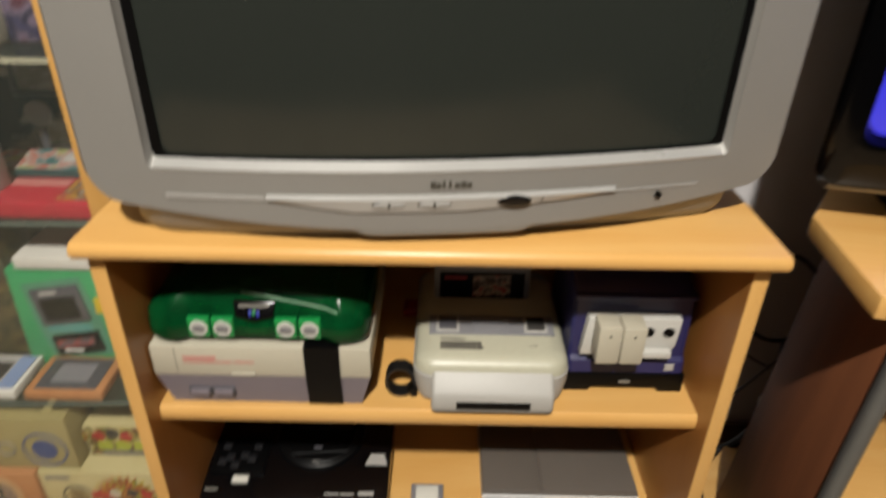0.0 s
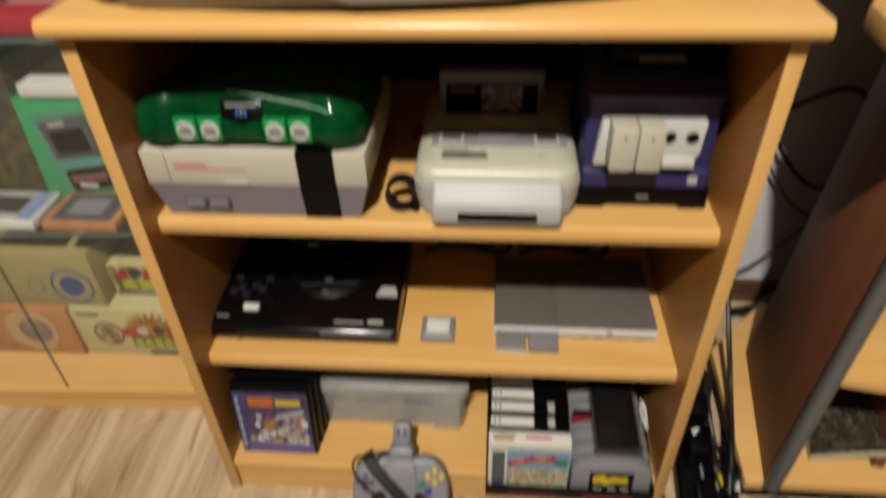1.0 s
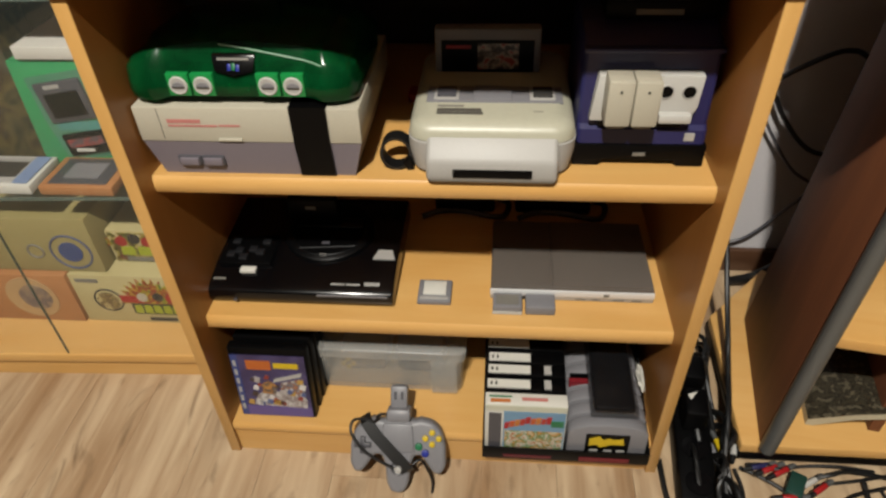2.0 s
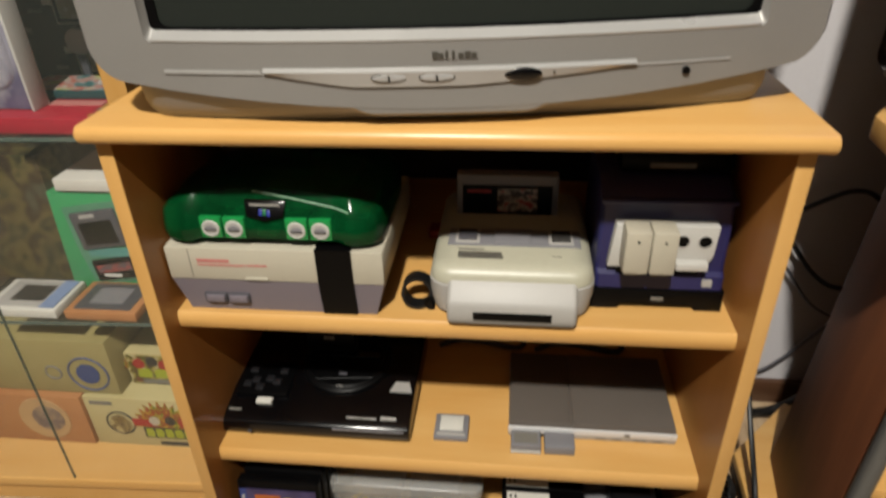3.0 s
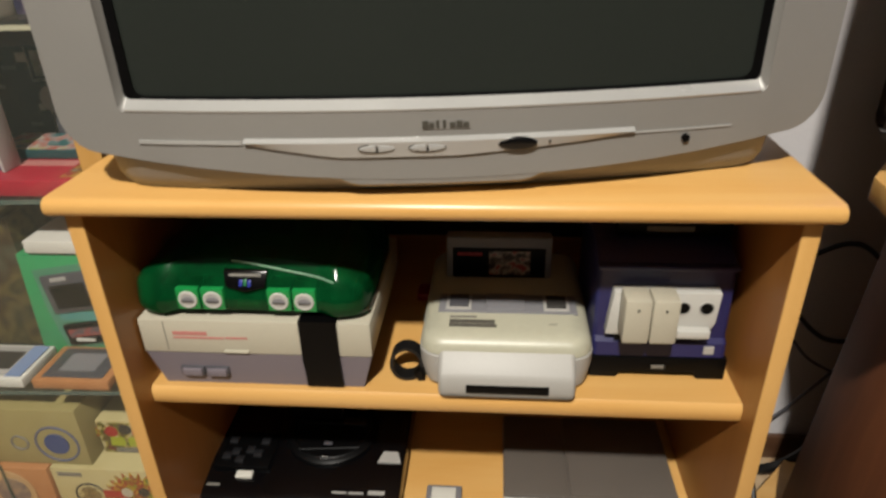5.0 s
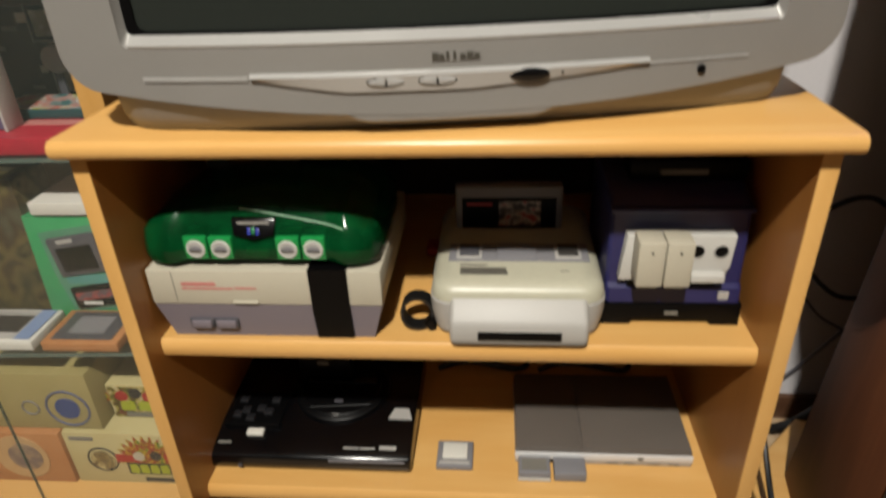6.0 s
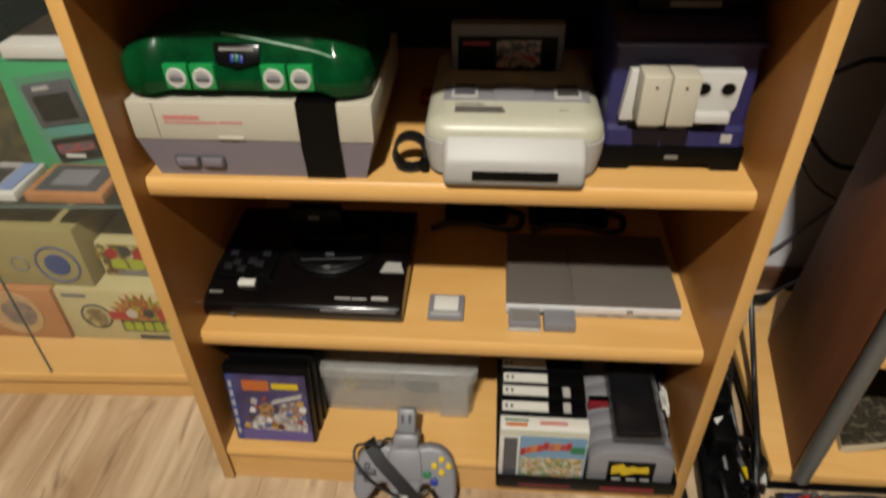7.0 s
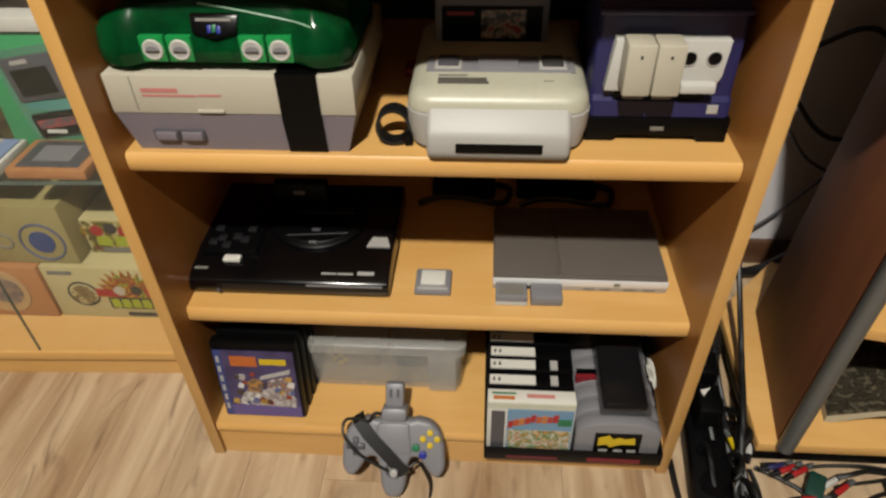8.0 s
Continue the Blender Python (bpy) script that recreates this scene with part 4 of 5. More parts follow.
part("dome_rim", loft([[(0.028 + r * math.cos(a), 0.118 + r * math.sin(a), md_z(0.118) + 0.0085 + h) for a in (math.pi * (1.28 + 0.5 * i / 20) for i in range(21))] for r, h in ((0.0625, -0.002), (0.061, -0.0008), (0.059, -0.002))], False, False), BLACK, md, "black arc along the front of the dome")
part("cartridge_slot", box(-0.022, 0.078, 0.118, 0.140, 0.046, 0.0525, 0.002), BLACK_GLOSS, md)
part("dome_lamp", box(0.024, 0.034, 0.056, 0.060, 0.0455, 0.0475, 0.0005), PALE, md)
part("dome_button", box(0.023, 0.035, 0.080, 0.086, 0.0478, 0.050, 0.0008), GREY_DARK, md)
part("control_tray", box(-0.122, -0.045, 0.040, 0.105, 0.0345, 0.0420, 0.002), BLACK, md)
for x, y in ((-0.108, 0.058), (-0.098, 0.066), (-0.078, 0.070), (-0.066, 0.064), (-0.088, 0.052), (-0.108, 0.088), (-0.062, 0.088)):
    part("switch", box(x - 0.006, x + 0.006, y - 0.006, y + 0.006, 0.0415, 0.0455, 0.001), material("charcoal_switch", rgb("1e1e21"), 0.45), md)
part("reset_button", box(-0.087, -0.064, 0.026, 0.037, 0.034, 0.0395, 0.001), PAPER, md, "white push button")
part("lettering_bar", box(-0.124, -0.106, 0.016, 0.020, 0.030, 0.0315), INK_GREY, md)
tri = prism([(0.102, 0.060), (0.134, 0.060), (0.128, 0.080), (0.108, 0.080)], "z", 0.037, 0.0405)
part("marking", tri, PALE, md, "pale wedge-shaped marking")
for x, l in ((0.048, 0.020), (0.070, 0.020), (0.096, 0.022)):
    part("lettering_bar", box(x, x + l, 0.012, 0.0145 if l < 0.021 else 0.018, 0.0298, 0.0312), PALE, md)
part("front_line", box(0.03, 0.13, -0.0022, 0.002, 0.0205, 0.0225), GREY, md)
part("headphone_jack", disc(-0.09, -0.002, 0.010, 0.003, 0.004, "y", 12), GREY_DARK, md)

t = thing("handheld_cartridge", pose(-0.003, 0.073, S2), "small grey handheld cartridge with a white label, lying flat", "cartridge")
part("shell", box(-0.024, 0.024, 0, 0.046, 0, 0.0075, 0.0015), GREY, t)
part("label", box(-0.0165, 0.0165, 0.013, 0.040, 0.0045, 0.0105, 0.001), PAPER, t, "blank white label")
part("tray", box(-0.020, 0.020, 0.004, 0.010, 0.006, 0.0085, 0.0008), PALE, t)

ps = thing("game_console", pose(0.191, 0.093, S2), "slim silver game console with a dark grey lid", "game console")
part("lower_case", box(-0.114, 0.114, -0.002, 0.150, 0.0, 0.012, 0.0015), SILVER_LIGHT, ps)
part("front_band", box(-0.1145, 0.1145, -0.0035, 0.0, 0.0080, 0.0190, 0.001), material("bright_silver", rgb("ffffff"), 0.3, 0.2, 80, 0.03, 0.0), ps, "bright silver front band")
part("upper_case", box(-0.1135, 0.1135, -0.001, 0.149, 0.0125, 0.024, 0.002), WARM_GREY, ps)
part("lid", box(-0.026, 0.1125, 0.001, 0.148, 0.0235, 0.0270, 0.0015), WARM_GREY, ps)
part("side_cover", box(-0.1125, -0.0285, 0.001, 0.148, 0.0235, 0.0265, 0.0015), WARM_GREY, ps)
part("emblem", box(0.044, 0.052, -0.0042, 0.0, 0.011, 0.016), INK_GREY, ps)
for x0, x1 in ((0.006, 0.020), (0.028, 0.040), (0.058, 0.074), (0.084, 0.098)):
    part("usb_port", box(x0, x1, -0.0026, 0.0, 0.0030, 0.0050), INK_GREY, ps)
part("card_slot", box(-0.105, -0.03, -0.0025, 0.0, 0.002, 0.008), INK, ps)
for x, m in ((0.101, PALE), (0.1465, GREY)):
    t = thing("memory_card", pose(x, 0.060, S2), "small grey memory card half pushed into the slim console" if m is GREY else "small silver memory card in front of the slim console", "memory card", "memory cards of the slim console")
    part("shell", box(-0.0205, 0.0205, 0, 0.0285, 0.0, 0.0150, 0.002), GREY, t)
    if m is PALE:
        part("sticker", box(-0.016, 0.016, 0.004, 0.0235, 0.0140, 0.0157), INK_GREY, t)
        part("end_band", box(-0.0205, 0.0205, -0.0012, 0.0, 0.001, 0.006), WHITE, t)

# black cartridge standing in the low console
t = thing("game_cartridge", pose(-0.197, 0.190, S2 + 0.0528), "black game cartridge standing in the low black console", "cartridge")
part("shell", box(-0.036, 0.040, 0, 0.016, 0, 0.042, 0.003), BLACK, t)
part("lettering_bar", box(-0.008, 0.008, -0.0006, 0.002, 0.024, 0.030), INK_GREY, t)

# dark bundled leads at the back of the middle shelf, simplified to added blocks
for x, w, tall in ((0.03, 0.050, 0.026), (0.175, 0.062, 0.021)):
    t = thing("lead_bundle", pose(x, 0.295, S2), "black bundle of leads at the back of the shelf, simplified to a block with one lead", "power adapter", "adapters on the middle shelf")
    part("bundle_bulk", box(-w, w, 0, 0.07, 0, tall, 0.006), BLACK, t)
    part("lead", tube([(w, 0.03, 0.010), (w + 0.022, 0.01, 0.014), (w + 0.01, -0.022, 0.010), (w - 0.05, -0.020, 0.018), (w - 0.09, -0.012, 0.012), (w - 0.12, -0.02, 0.005)], 0.005), CABLE, t)

# ---- bottom shelf ----
COVER = artwork("purple_cover_print", [rgb("2c2540"), rgb("3e3560"), rgb("4c4472")], 30)
for i in range(4):
    t = thing("game_case", pose(-0.2535 + 0.002 * i, 0.020 + 0.020 * i + (0.002 if i else 0), S3 + 0.0012, -7, 0, 0),
              "black plastic game case with a dark purple picture cover" if i == 0 else "black plastic game case standing behind another", "game case", "black game cases")
    part("shell", box(-0.059, 0.061, 0, 0.0165, 0, 0.142, 0.0025), BLACK, t)
    if i == 0:
        part("cover", box(-0.056, 0.057, -0.0012, 0.002, 0.003, 0.128), COVER, t)
        part("cover_spine", box(-0.056, -0.046, -0.0018, 0.002, 0.003, 0.128), material("blue_spine", rgb("3a4a8a"), 0.4), t, "blue edge strip")
        part("lettering_bar", box(-0.034, 0.004, -0.002, 0.002, 0.100, 0.118), material("orange_ink", rgb("c96a2a"), 0.5), t, "orange title lettering")
        part("lettering_bar", box(0.008, 0.046, -0.002, 0.002, 0.104, 0.114), YELLOW, t)
        SNOW = artwork("snowy_print", [rgb("e2e0dc"), rgb("cfc8c4"), rgb("8a7a78"), rgb("d8d4d0")], 90)
        part("printed_snow", prism([(-0.034, 0.026), (0.05, 0.022), (0.052, 0.040), (0.02, 0.052), (-0.01, 0.060), (-0.026, 0.046)], "y", -0.0019, 0.002), SNOW, t)
        part("printed_roof", prism([(0.002, 0.074), (0.048, 0.088), (0.050, 0.096), (0.006, 0.082)], "y", -0.0019, 0.002), PALE, t)
        part("printed_house", prism([(0.012, 0.046), (0.050, 0.040), (0.050, 0.084), (0.014, 0.074)], "y", -0.0017, 0.002), artwork("house_print", [rgb("8a4a30"), rgb("b87a50"), rgb("6a6470"), rgb("d0c8c0")], 120), t)
        part("printed_figure", prism([(-0.016, 0.052), (0.004, 0.050), (0.008, 0.068), (-0.004, 0.078), (-0.016, 0.070)], "y", -0.0022, 0.002), artwork("figure_print", [rgb("d8d4d0"), rgb("5a4a44"), rgb("c08a4a")], 120), t)
        random.seed(21)
        bits = [material("cover_ink", rgb(h), 0.4) for h in ("e8e4e0", "9a3a2a", "c9a050", "5a6a9a", "4a3a34", "b8b0ac")]
        for k in range(26):
            x, z, w = -0.040 + 0.088 * random.random(), 0.030 + 0.055 * random.random() ** 1.4, 0.0025 + 0.004 * random.random()
            part("printed_fleck", prism([(x - w, z - 0.5 * w), (x + 0.6 * w, z - w), (x + w, z + 0.6 * w), (x - 0.4 * w, z + w)], "y", -0.0026, 0.002), bits[k % 6], t)
        for k in range(6):
            part("lettering_bar", box(-0.0535, -0.0490, -0.0024, 0.002, 0.016 + 0.018 * k, 0.027 + 0.018 * k), PALE, t)
        part("printed_patch", box(-0.046, 0.057, -0.0017, 0.002, 0.003, 0.024), material("lilac_ink", rgb("6a5a9a"), 0.4), t)

t = thing("storage_bin", pose(-0.080, 0.082, S3), "frosted plastic storage box filled with leads and controllers", "storage box")


def tub(x, y0, y1, z, r=0.012):
    return [(px, py, z) for px, py in rounded(-x, x, y0, y1, r, 4, 4)]


part("tub", loft([tub(0.113, 0.004, 0.17, 0.0), tub(0.115, 0.002, 0.174, 0.004), tub(0.118, 0.0, 0.18, 0.092), tub(0.116, 0.002, 0.178, 0.092), tub(0.111, 0.008, 0.17, 0.006)], True, True), FROST, t)
part("lid", loft([tub(0.121, -0.004, 0.184, 0.080), tub(0.122, -0.005, 0.185, 0.098), tub(0.116, 0.001, 0.179, 0.102)]), FROST, t, "frosted clip-on lid")
part("contents", box(-0.09, -0.01, 0.03, 0.14, 0.01, 0.055, 0.012), GREY, t)
part("contents", box(0.005, 0.085, 0.03, 0.14, 0.01, 0.065, 0.012), material("blue_grey_lead", rgb("6a7488"), 0.5), t)
for x, z in ((-0.075, 0.022), (-0.067, 0.03), (-0.075, 0.038), (-0.083, 0.03)):
    part("yellow_key", disc(x, 0.028, z, 0.0035, 0.004, "y", 12), YELLOW, t)
part("clip", box(0.066, 0.108, -0.007, -0.001, 0.006, 0.079, 0.002), FROST, t)

# three-pronged controller leaning on the bottom shelf
PAD = pose(-0.056, -0.047, 0.006, 54, 0, 1)
pad = thing("game_controller", PAD, "grey three-pronged game controller wrapped with a black strap", "game controller")
half = [(0.0, -0.006), (0.012, -0.003), (0.018, 0.012), (0.021, 0.040), (0.026, 0.054), (0.038, 0.054), (0.046, 0.042), (0.055, 0.029), (0.065, 0.024), (0.073, 0.030), (0.077, 0.042), (0.076, 0.070), (0.070, 0.092), (0.056, 0.106), (0.036, 0.110), (0.022, 0.106), (0.016, 0.112), (0.0, 0.114)]
half = [(x * 0.95, y) for x, y in half]
outline = [(x, y) for x, y in half] + [(-x, y) for x, y in half[-2:0:-1]]
part("shell", prism(outline, "z", 0.0, 0.026, 0.007, seg=4), GREY, pad)
part("face_plate", prism([(-0.026, 0.06), (0.026, 0.06), (0.022, 0.104), (-0.022, 0.104)], "z", 0.024, 0.029, 0.003), GREY, pad)
part("pack", box(-0.017, 0.020, 0.108, 0.128, 0.002, 0.036, 0.006), GREY, pad, "grey plug-in pack")
part("pack_neck", box(-0.012, 0.014, 0.122, 0.160, 0.006, 0.024, 0.004), GREY, pad)
for x in (-0.004, 0.006):
    part("pack_slot", box(x - 0.002, x + 0.002, 0.140, 0.152, 0.0235, 0.0245), GREY_DARK, pad)
for x, y in ((0.052, 0.092), (0.062, 0.083), (0.052, 0.074), (0.042, 0.083)):
    part("yellow_button", disc(x, y, 0.0275, 0.0046, 0.005, n=16, bevel=0.001), YELLOW, pad)
part("blue_button", disc(0.042, 0.060, 0.0275, 0.0056, 0.006, n=18, bevel=0.001), BLUE, pad)
part("green_button", disc(0.032, 0.070, 0.0275, 0.0056, 0.006, n=18, bevel=0.001), GREEN, pad)
cross = box(-0.066, -0.040, 0.066, 0.074, 0.024, 0.031, 0.0015)
box(-0.057, -0.049, 0.057, 0.083, 0.024, 0.031, 0.0015, cross)
part("direction_pad", cross, GREY_DARK, pad)
part("stick_collar", ring(0.002, 0.036, 0.026, 0.011, 0.002, "z"), GREY_DARK, pad)
part("stick", disc(0.002, 0.036, 0.031, 0.0055, 0.014, n=18, bevel=0.0015), PALE, pad, "pale thumb stick")
wrap = loft([[(x, y, z) for x, y, z in ((x0 - 0.0075, y0 - 0.005, zz), (x0 + 0.0075, y0 + 0.005, zz), (x0 + 0.0075, y0 + 0.005, zz + 0.003), (x0 - 0.0075, y0 - 0.005, zz + 0.003))]
             for x0, y0, zz in ((-0.052, 0.112, 0.012), (-0.048, 0.106, 0.026), (-0.034, 0.088, 0.0305), (0.0, 0.052, 0.0305), (0.016, 0.034, 0.0285), (0.018, 0.026, 0.016))])
part("strap", wrap, CABLE, pad, "wide black strap")
part("lead_loop", tube([(-0.012, 0.118, 0.03), (-0.026, 0.120, 0.036), (-0.034, 0.108, 0.032), (-0.05, 0.110, 0.030), (-0.068, 0.106, 0.026), (-0.070, 0.088, 0.030), (-0.052, 0.066, 0.036), (-0.03, 0.050, 0.034), (-0.006, 0.036, 0.030)], 0.0022), CABLE, pad)
part("lead", tube([(0.022, 0.040, 0.024), (0.034, 0.046, 0.018), (0.044, 0.030, 0.012), (0.052, 0.006, 0.004), (0.050, -0.022, 0.004)], 0.0022), CABLE, pad)
part("plug", loft([[(0.050 + i, -0.03 - d, 0.004 + z) for i, z in rounded(-w, w, -0.006, 0.006, 0.004, 3, 2)] for d, w in ((0, 0.006), (0.006, 0.010), (0.034, 0.011), (0.04, 0.008))]), GREY, pad, "grey connector plug")

# ---- tray of games ----
tray = thing("games_tray", pose(0.192, -0.034, S3), "low black cardboard tray with red stripes, full of games", "tray")
tw = 0.121
part("front", box(-tw, tw, 0, 0.003, 0.0, 0.026, 0.001), BLACK, tray)
part("back", box(-tw, tw, 0.216, 0.220, 0.0, 0.08, 0.001), BLACK, tray)
part("bottom", box(-tw, tw, 0.0035, 0.2155, 0.0, 0.003), BLACK, tray)
for s in (-1, 1):
    x0, x1 = sorted((s * tw, s * (tw - 0.003)))
    part("side", prism([(0.0035, 0.0032), (0.2155, 0.0032), (0.2155, 0.08), (0.0035, 0.026)], "x", x0, x1), BLACK, tray)
part("red_stripe", box(0.020, 0.092, -0.0012, 0.0, 0.004, 0.013), material("worn_red_ink", rgb("7d1822"), 0.55), tray, "worn red stripe")
part("red_stripe", box(-0.09, -0.02, -0.0010, 0.0, 0.005, 0.011), material("dark_red_ink", rgb("6a1420"), 0.5), tray)

BOXART = artwork("bright_box_print", [rgb("c03a2a"), rgb("d9c9a4"), rgb("c98a3a"), rgb("5a8a4a"), rgb("e2ddd0"), rgb("b8743a")], 85)
t = thing("game_box", pose(0.1315, -0.028, S3 + 0.0035, -3), "upright game box with a bright picture and pale top", "game box", "games standing in the tray")
part("carton", box(-0.0575, 0.0575, 0, 0.022, 0, 0.110, 0.0012), PAPER, t)
part("cover", box(-0.031, 0.056, -0.0012, 0.002, 0.004, 0.096), artwork("sky_print", [rgb("5a8ab8"), rgb("7aa4c4")], 20), t)
part("printed_patch", box(-0.029, 0.054, -0.0018, 0.002, 0.006, 0.056), BOXART, t)
random.seed(11)
warm = [material("title_ink", rgb(h), 0.5) for h in ("b8242a", "d0622e", "d4843c", "c23a2c")]
for k in range(9):
    x, w = -0.030 + 0.0074 * k, 0.0062
    z = 0.060 + 0.012 * min(1, k / 4) + 0.002 * random.random()
    tall = 0.011 + 0.004 * random.random()
    part("title_bar", prism([(x, z), (x + w, z + 0.001), (x + w + 0.0015, z + tall), (x + 0.001, z + tall - 0.001)], "y", -0.0026, 0.002), warm[k % 4], t)
part("printed_title", box(0.036, 0.054, -0.0024, 0.002, 0.068, 0.080), GREEN, t)
part("side_strip", box(-0.052, -0.034, -0.0014, 0.002, 0.006, 0.092), GREY_DARK, t, "dark grey side picture")
part("lettering_bar", box(-0.05, -0.022, 0.004, 0.010, 0.1095, 0.1106), material("orange_print", rgb("d07a3a"), 0.5), t)
part("lettering_bar", box(-0.006, 0.03, 0.008, 0.014, 0.1095, 0.1106), PINK, t)
part("lettering_bar", box(-0.052, -0.02, 0.013, 0.016, 0.1095, 0.1106), GREEN, t)
part("top_band", box(-0.0565, 0.0565, -0.0012, 0.002, 0.098, 0.1085), artwork("pale_green_print", [rgb("c9cfae"), rgb("dcdcc8")], 40), t)
for i in range(7):
    t = thing("game_case", pose(0.1315 + 0.0007 * (i % 3), 0.001 + 0.0250 * i, S3 + 0.0035, -2), "black game case with a white label on its upper edge", "game case", "games standing in the tray")
    part("shell", box(-0.057, 0.057, 0, 0.0225, 0, 0.108 + 0.002 * (i % 2), 0.0018), BLACK, t)
    lab = part("label", box(-0.055, 0.006, 0.003, 0.018, 0.1075, 0.1106 + 0.002 * (i % 2)), PAPER, t, "white edge label")
    for x in (-0.051, -0.044):
        part("lettering_bar", box(x, x + 0.003, 0.007, 0.013, 0.1100, 0.1112 + 0.002 * (i % 2)), INK, lab)
    if i in (0, 1):
        part("printed_patch", box(0.026, 0.036, 0.003, 0.019, 0.1075, 0.1104 + 0.002 * (i % 2)), PALE, t)
for i in range(7):
    t = thing("game_cartridge", pose(0.2505, -0.028 + 0.0245 * i, S3 + 0.0035, -4), "grey game cartridge with a black and yellow label" if i == 0 else "grey game cartridge standing in a row", "cartridge", "games standing in the tray")
    arch = [(-0.057, 0.0), (0.057, 0.0), (0.057, 0.055), (0.048, 0.064), (0.03, 0.070), (0.0, 0.072), (-0.03, 0.070), (-0.048, 0.064), (-0.057, 0.055)]
    part("shell", prism(arch, "y", 0, 0.021, 0.003), GREY, t)
    if i == 0:
        part("label", box(-0.031, 0.031, -0.0012, 0.002, 0.006, 0.054), BLACK, t)
        part("printed_patch", prism([(-0.026, 0.030), (-0.014, 0.033), (-0.01, 0.027), (0.006, 0.034), (0.024, 0.034), (0.022, 0.047), (0.010, 0.044), (0.002, 0.047), (-0.006, 0.043), (-0.012, 0.051), (-0.026, 0.045)], "y", -0.002, 0.002), YELLOW, t, "ragged yellow emblem")
        for x in (-0.024, -0.004, 0.014):
            part("lettering_bar", box(x, x + 0.012, -0.002, 0.002, 0.016, 0.022), PALE, t)
    elif i == 3:
        part("label", box(-0.052, -0.024, 0.002, 0.010, 0.062, 0.0735), material("dull_red_label", rgb("8a1c26"), 0.5), t)
        part("label", box(-0.050, -0.022, 0.0102, 0.020, 0.062, 0.0735), BLACK, t)
t = thing("wrapped_pouch", pose(0.258, -0.010, S3 + 0.0810, 5), "black pouch sealed in clear plastic wrap on the cartridges", "pouch")
part("pouch", box(-0.029, 0.029, 0.004, 0.138, 0, 0.014, 0.005), BLACK, t)
wrap_film = loft([[(x, y, max(0.0, z) + (0.0036 * noise.noise(Vector((x * 60, y * 34, 1.7))) + 0.0020 * noise.noise(Vector((x * 170, y * 90, 5.1))) if z > 0.004 else 0)) for x, z in
                   [(-0.034, -0.001)] + [(u, 0.0168 - 0.006 * abs(u / 0.033) ** 6) for u in np.linspace(-0.033, 0.033, 22)] + [(0.034, -0.001)]] for y in np.linspace(-0.002, 0.144, 40)])
part("wrapping", wrap_film, WRAP, t, "creased clear plastic wrap")
t = thing("paper_bag", pose(0.304, 0.062, S3 + 0.0815), "crumpled white bag edge beside the cartridges", "bag")
crumple = bmesh.new()
bmesh.ops.create_icosphere(crumple, subdivisions=3, radius=0.02)
for v in crumple.verts:
    v.co = Vector((v.co.x * 0.20, v.co.y * 1.2, v.co.z * 0.30)) * (1 + 0.8 * noise.noise(v.co * 120))
part("bag", crumple, PAPER, t)

# ---- leads and power strip on the floor ----
t = thing("power_strip", pose(0.395, -0.01, 0.0, 0, 0, -6), "black power strip lying between the stands", "power strip")
part("body", box(-0.028, 0.028, -0.06, 0.20, 0, 0.04, 0.006), BLACK, t)
for y in (-0.03, 0.03, 0.09, 0.15):
    s = part("outlet", disc(0, y, 0.0400, 0.020, 0.004, n=24), BLACK_GLOSS, t)
    for x in (-0.008, 0.008):
        part("contact", disc(x, y, 0.0423, 0.002, 0.001, n=8), BLACK, s)
part("plug", box(-0.018, 0.018, 0.06, 0.115, 0.041, 0.085, 0.006), BLACK, t)
part("plug", box(-0.018, 0.018, 0.125, 0.175, 0.041, 0.095, 0.006), BLACK, t)
t = thing("paper_tag", pose(0.405, 0.085, 0.082, 20, 10, 25), "small white paper tag tied to a lead", "tag")
part("tag", box(-0.012, 0.012, -0.008, 0.008, 0, 0.0016), PAPER, t)


def lead(points, r=0.0034, label="black lead trailing over the floor", mat=None, category="cable"):
    p0 = Vector(points[0])
    t = thing("cable", pose(*p0), label, category, "leads between the stands")
    part("sheath", tube([Vector(p) - p0 for p in points], r), mat or CABLE, t)
    return t


lead([(0.350, 0.02, 0.004), (0.352, -0.05, 0.004), (0.372, -0.095, 0.004), (0.41, -0.11, 0.004), (0.44, -0.09, 0.004)], 0.0045)
lead([(0.44, 0.42, 0.40), (0.465, 0.34, 0.28), (0.474, 0.26, 0.17), (0.468, 0.16, 0.10), (0.450, 0.06, 0.075), (0.436, 0.0, 0.05), (0.43, -0.08, 0.006)], 0.0045, "thick black lead hanging down between the stands")
lead([(0.46, 0.30, 0.006), (0.455, 0.20, 0.03), (0.446, 0.10, 0.016), (0.444, 0.0, 0.006), (0.45, -0.10, 0.005)], 0.004)
lead([(0.42, 0.33, 0.01), (0.43, 0.24, 0.04), (0.436, 0.12, 0.03), (0.428, 0.02, 0.01), (0.424, -0.10, 0.005)], 0.005)
lead([(0.425, 0.26, 0.05), (0.45, 0.22, 0.07), (0.43, 0.17, 0.05), (0.415, 0.22, 0.02)], 0.004)
lead([(0.437, 0.05, 0.008), (0.441, -0.03, 0.008), (0.437, -0.11, 0.006)], 0.004, "pale grey lead lying on the floor", GREY)
lead([(0.50, 0.47, 0.40), (0.545, 0.47, 0.44), (0.589, 0.47, 0.469), (0.635, 0.47, 0.489), (0.677, 0.47, 0.475), (0.75, 0.475, 0.40)], 0.0045, "black lead looping along the wall")
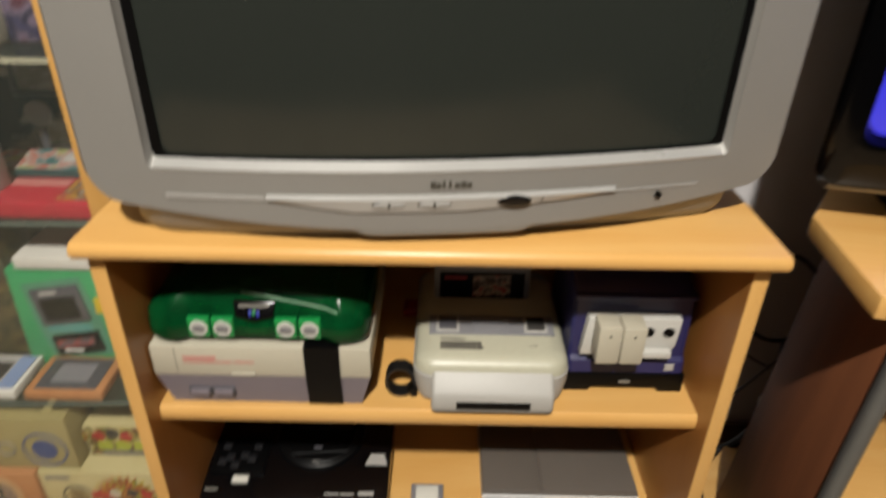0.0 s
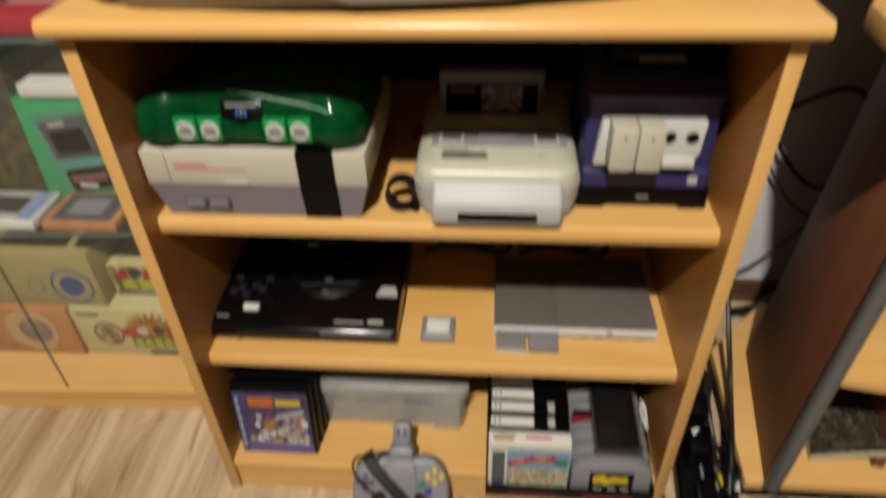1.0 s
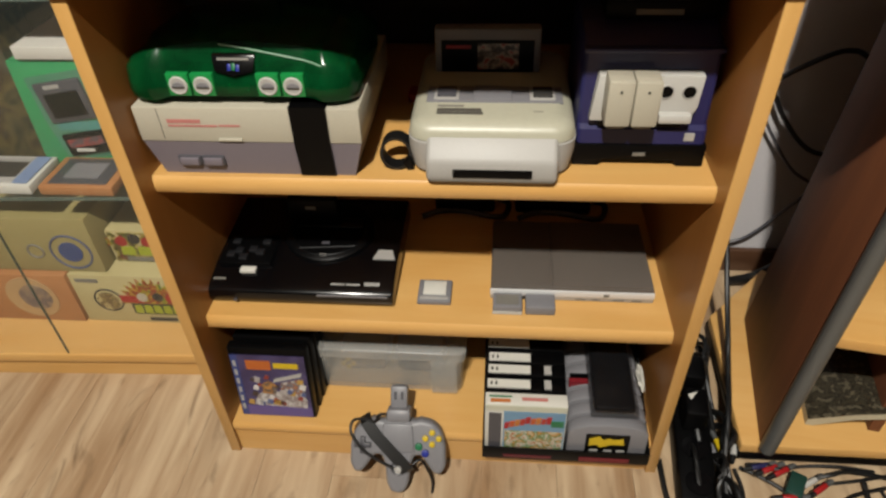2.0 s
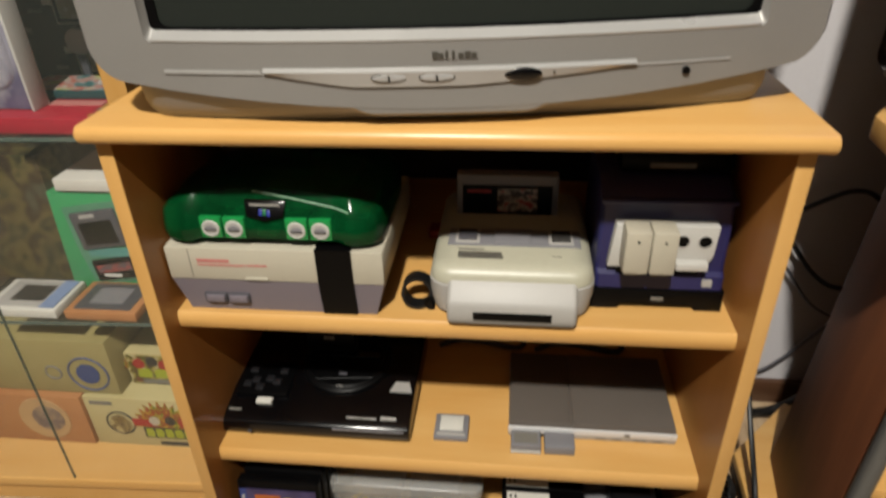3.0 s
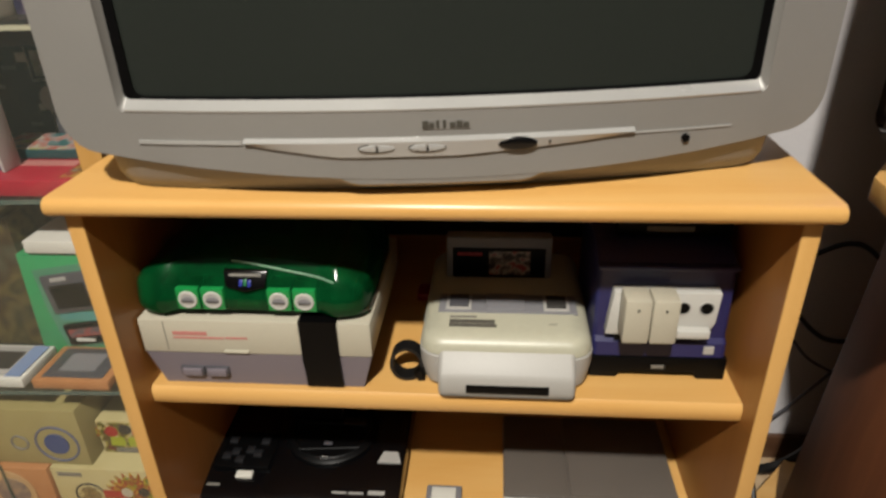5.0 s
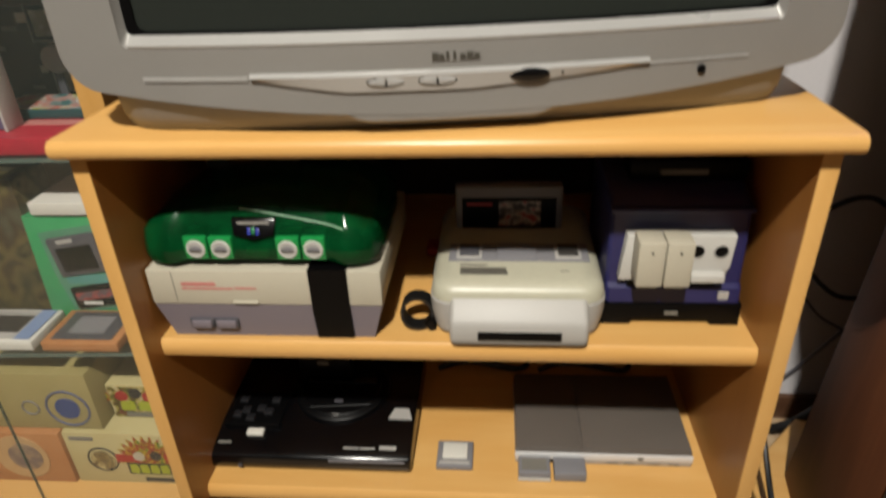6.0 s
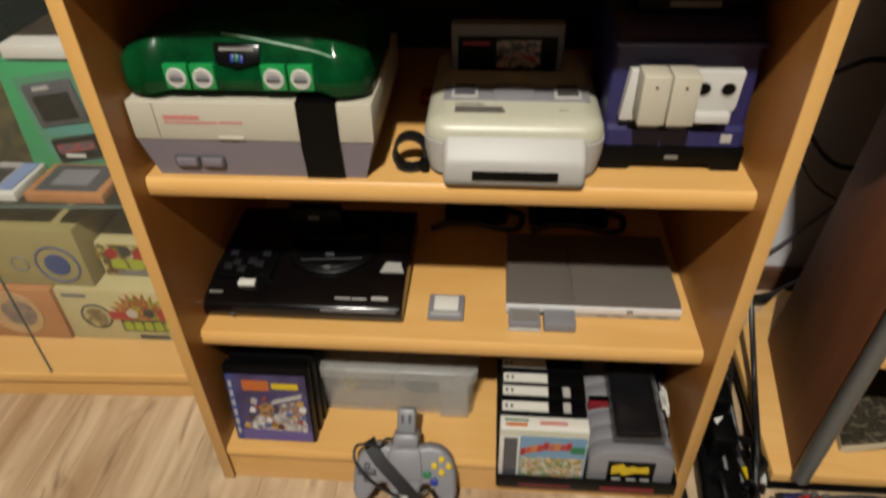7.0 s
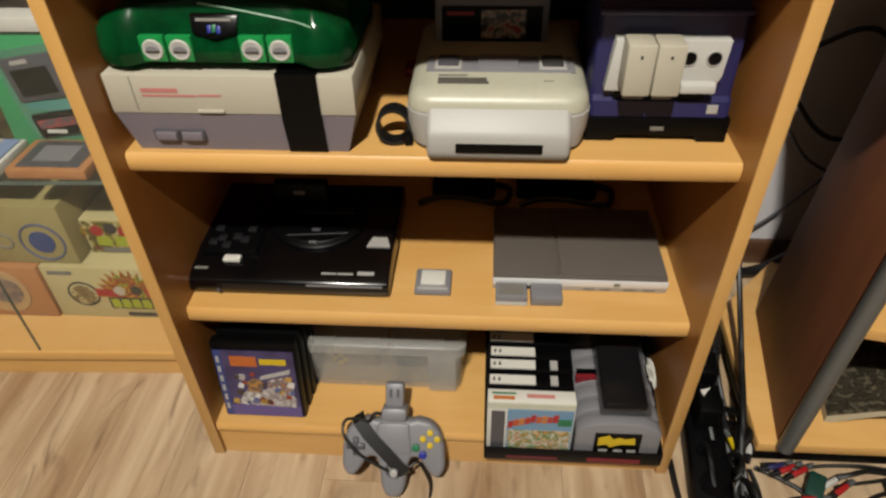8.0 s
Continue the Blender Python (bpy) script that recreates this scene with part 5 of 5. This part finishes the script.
lead([(0.50, 0.47, 0.46), (0.54, 0.47, 0.42), (0.57, 0.47, 0.373), (0.614, 0.47, 0.321), (0.658, 0.47, 0.297), (0.73, 0.475, 0.30)], 0.0045, "black lead sagging along the wall")
lead([(0.54, 0.475, 0.37), (0.569, 0.475, 0.326), (0.621, 0.475, 0.259), (0.68, 0.48, 0.22)], 0.003, "thin grey lead hanging along the wall", GREY_DARK)
lead([(0.52, 0.48, 0.075), (0.568, 0.48, 0.088), (0.60, 0.48, 0.115), (0.638, 0.48, 0.166), (0.69, 0.48, 0.24)], 0.003, "thin grey lead hanging along the wall", GREY_DARK)
lead([(0.56, 0.44, 0.012), (0.60, 0.42, 0.05), (0.655, 0.43, 0.10), (0.68, 0.45, 0.20), (0.69, 0.47, 0.30)], 0.009, "thick bundled black lead rising behind the stand")
random.seed(9)
for i in range(12):
    x, y = 0.385 + 0.075 * random.random(), 0.30 - 0.03 * i
    z = 0.05 + 0.03 * random.random()
    lead([(x, y, 0.006), (x + 0.03 * random.random() - 0.01, y - 0.05, z), (x - 0.03 + 0.04 * random.random(), y - 0.10, z * 0.8), (x + 0.02 * random.random(), y - 0.17, 0.006)], 0.0035 + 0.002 * random.random(), "tangled black lead between the stands")
FLOOR_LEADS = (
    ((0.700, 0.010, 0.012), (0.640, -0.006, 0.016), (0.590, -0.012, 0.010), (0.575, -0.016, 0.008)),
    ((0.690, 0.004, 0.010), (0.632, 0.006, 0.020), (0.600, -0.002, 0.022), (0.580, -0.004, 0.014)),
    ((0.680, -0.010, 0.006), (0.625, -0.028, 0.008), (0.590, -0.052, 0.005), (0.560, -0.070, 0.005), (0.515, -0.058, 0.005)),
    ((0.665, 0.008, 0.020), (0.610, 0.010, 0.026), (0.560, 0.012, 0.018), (0.535, 0.006, 0.014)),
    ((0.650, -0.004, 0.008), (0.645, -0.040, 0.005), (0.622, -0.085, 0.005), (0.630, -0.140, 0.005)),
    ((0.672, -0.012, 0.005), (0.676, -0.060, 0.005), (0.655, -0.110, 0.005)),
    ((0.470, 0.010, 0.010), (0.500, -0.004, 0.008), (0.530, -0.026, 0.005), (0.528, -0.052, 0.005), (0.490, -0.050, 0.005), (0.478, -0.075, 0.005), (0.510, -0.110, 0.005)),
    ((0.462, 0.008, 0.008), (0.466, -0.030, 0.005), (0.455, -0.080, 0.005), (0.462, -0.130, 0.005)),
    ((0.545, -0.014, 0.008), (0.560, -0.040, 0.010), (0.590, -0.036, 0.006), (0.640, -0.060, 0.005)),
    ((0.480, 0.012, 0.014), (0.505, 0.012, 0.016), (0.530, 0.004, 0.016)))
for i, points in enumerate(FLOOR_LEADS):
    lead(points, (0.0026, 0.0034, 0.0030, 0.0024, 0.0040)[i % 5])


def av_plug(x, y, rz, mat, label, z=0.006):
    t = thing("cable_plug", pose(x, y, z, 0, 0, rz), label, "plug", "audio and video plugs")
    part("grip", disc(0, 0, 0, 0.0044, 0.026, "x", 14, bevel=0.001), mat, t)
    part("tip", disc(0.021, 0, 0, 0.004, 0.012, "x", 12), ALU, t, "bare metal tip")
    part("sleeve", disc(-0.021, 0, 0, 0.003, 0.014, "x", 10, 0.0045), CABLE, t)


for x, y, rz, m, word in ((0.512, 0.006, 24, RED, "red"), (0.528, 0.002, 28, RED, "red"), (0.565, -0.014, 30, WHITE, "white"), (0.577, -0.024, 34, RED, "red"), (0.530, -0.040, 5, RED, "red"),
                          (0.440, 0.032, 100, YELLOW, "yellow"), (0.443, 0.014, 85, RED, "red"), (0.462, 0.030, 70, WHITE, "white"), (0.498, 0.010, 15, INDIGO, "dark blue"), (0.520, -0.064, -8, WHITE, "white")):
    av_plug(x, y, rz, m, word + " audio plug lying among the leads", 0.016 if x > 0.47 else 0.03)
t = thing("cable_connector", pose(0.543, -0.020, 0.008, 0, 0, 60), "dark green flat connector among the leads", "connector")
part("body", box(-0.022, 0.022, -0.012, 0.012, 0, 0.014, 0.004), material("dark_green_plastic", rgb("17453c"), 0.45), t)

# ---- floor planks ----
PW, PL = 0.118, 1.18
plank = finish("plank", box(-PW / 2 + 0.0002, PW / 2 - 0.0002, 0, PL - 0.0004, -0.0058, -0.0002, 0.0003, seg=1), LAMINATE)
random.seed(7)
for i in range(32):
    y = -2.6 - random.random() * PL
    while y < 0.49:
        if y > -2.6 and y + PL < 0.5:
            me = plank
            ob = new("plank", me)
            ob.parent = floor
            ob.location = (-1.7 + PW / 2 + i * PW, y, 0)
        else:
            a, b = max(y, -2.6), min(y + PL, 0.4995)
            ob = new("plank", finish("plank", box(-PW / 2 + 0.0002, PW / 2 - 0.0002, 0, b - a - 0.0004, -0.0058, -0.0002), LAMINATE))
            ob.parent = floor
            ob.location = (-1.7 + PW / 2 + i * PW, a, 0)
        y += PL
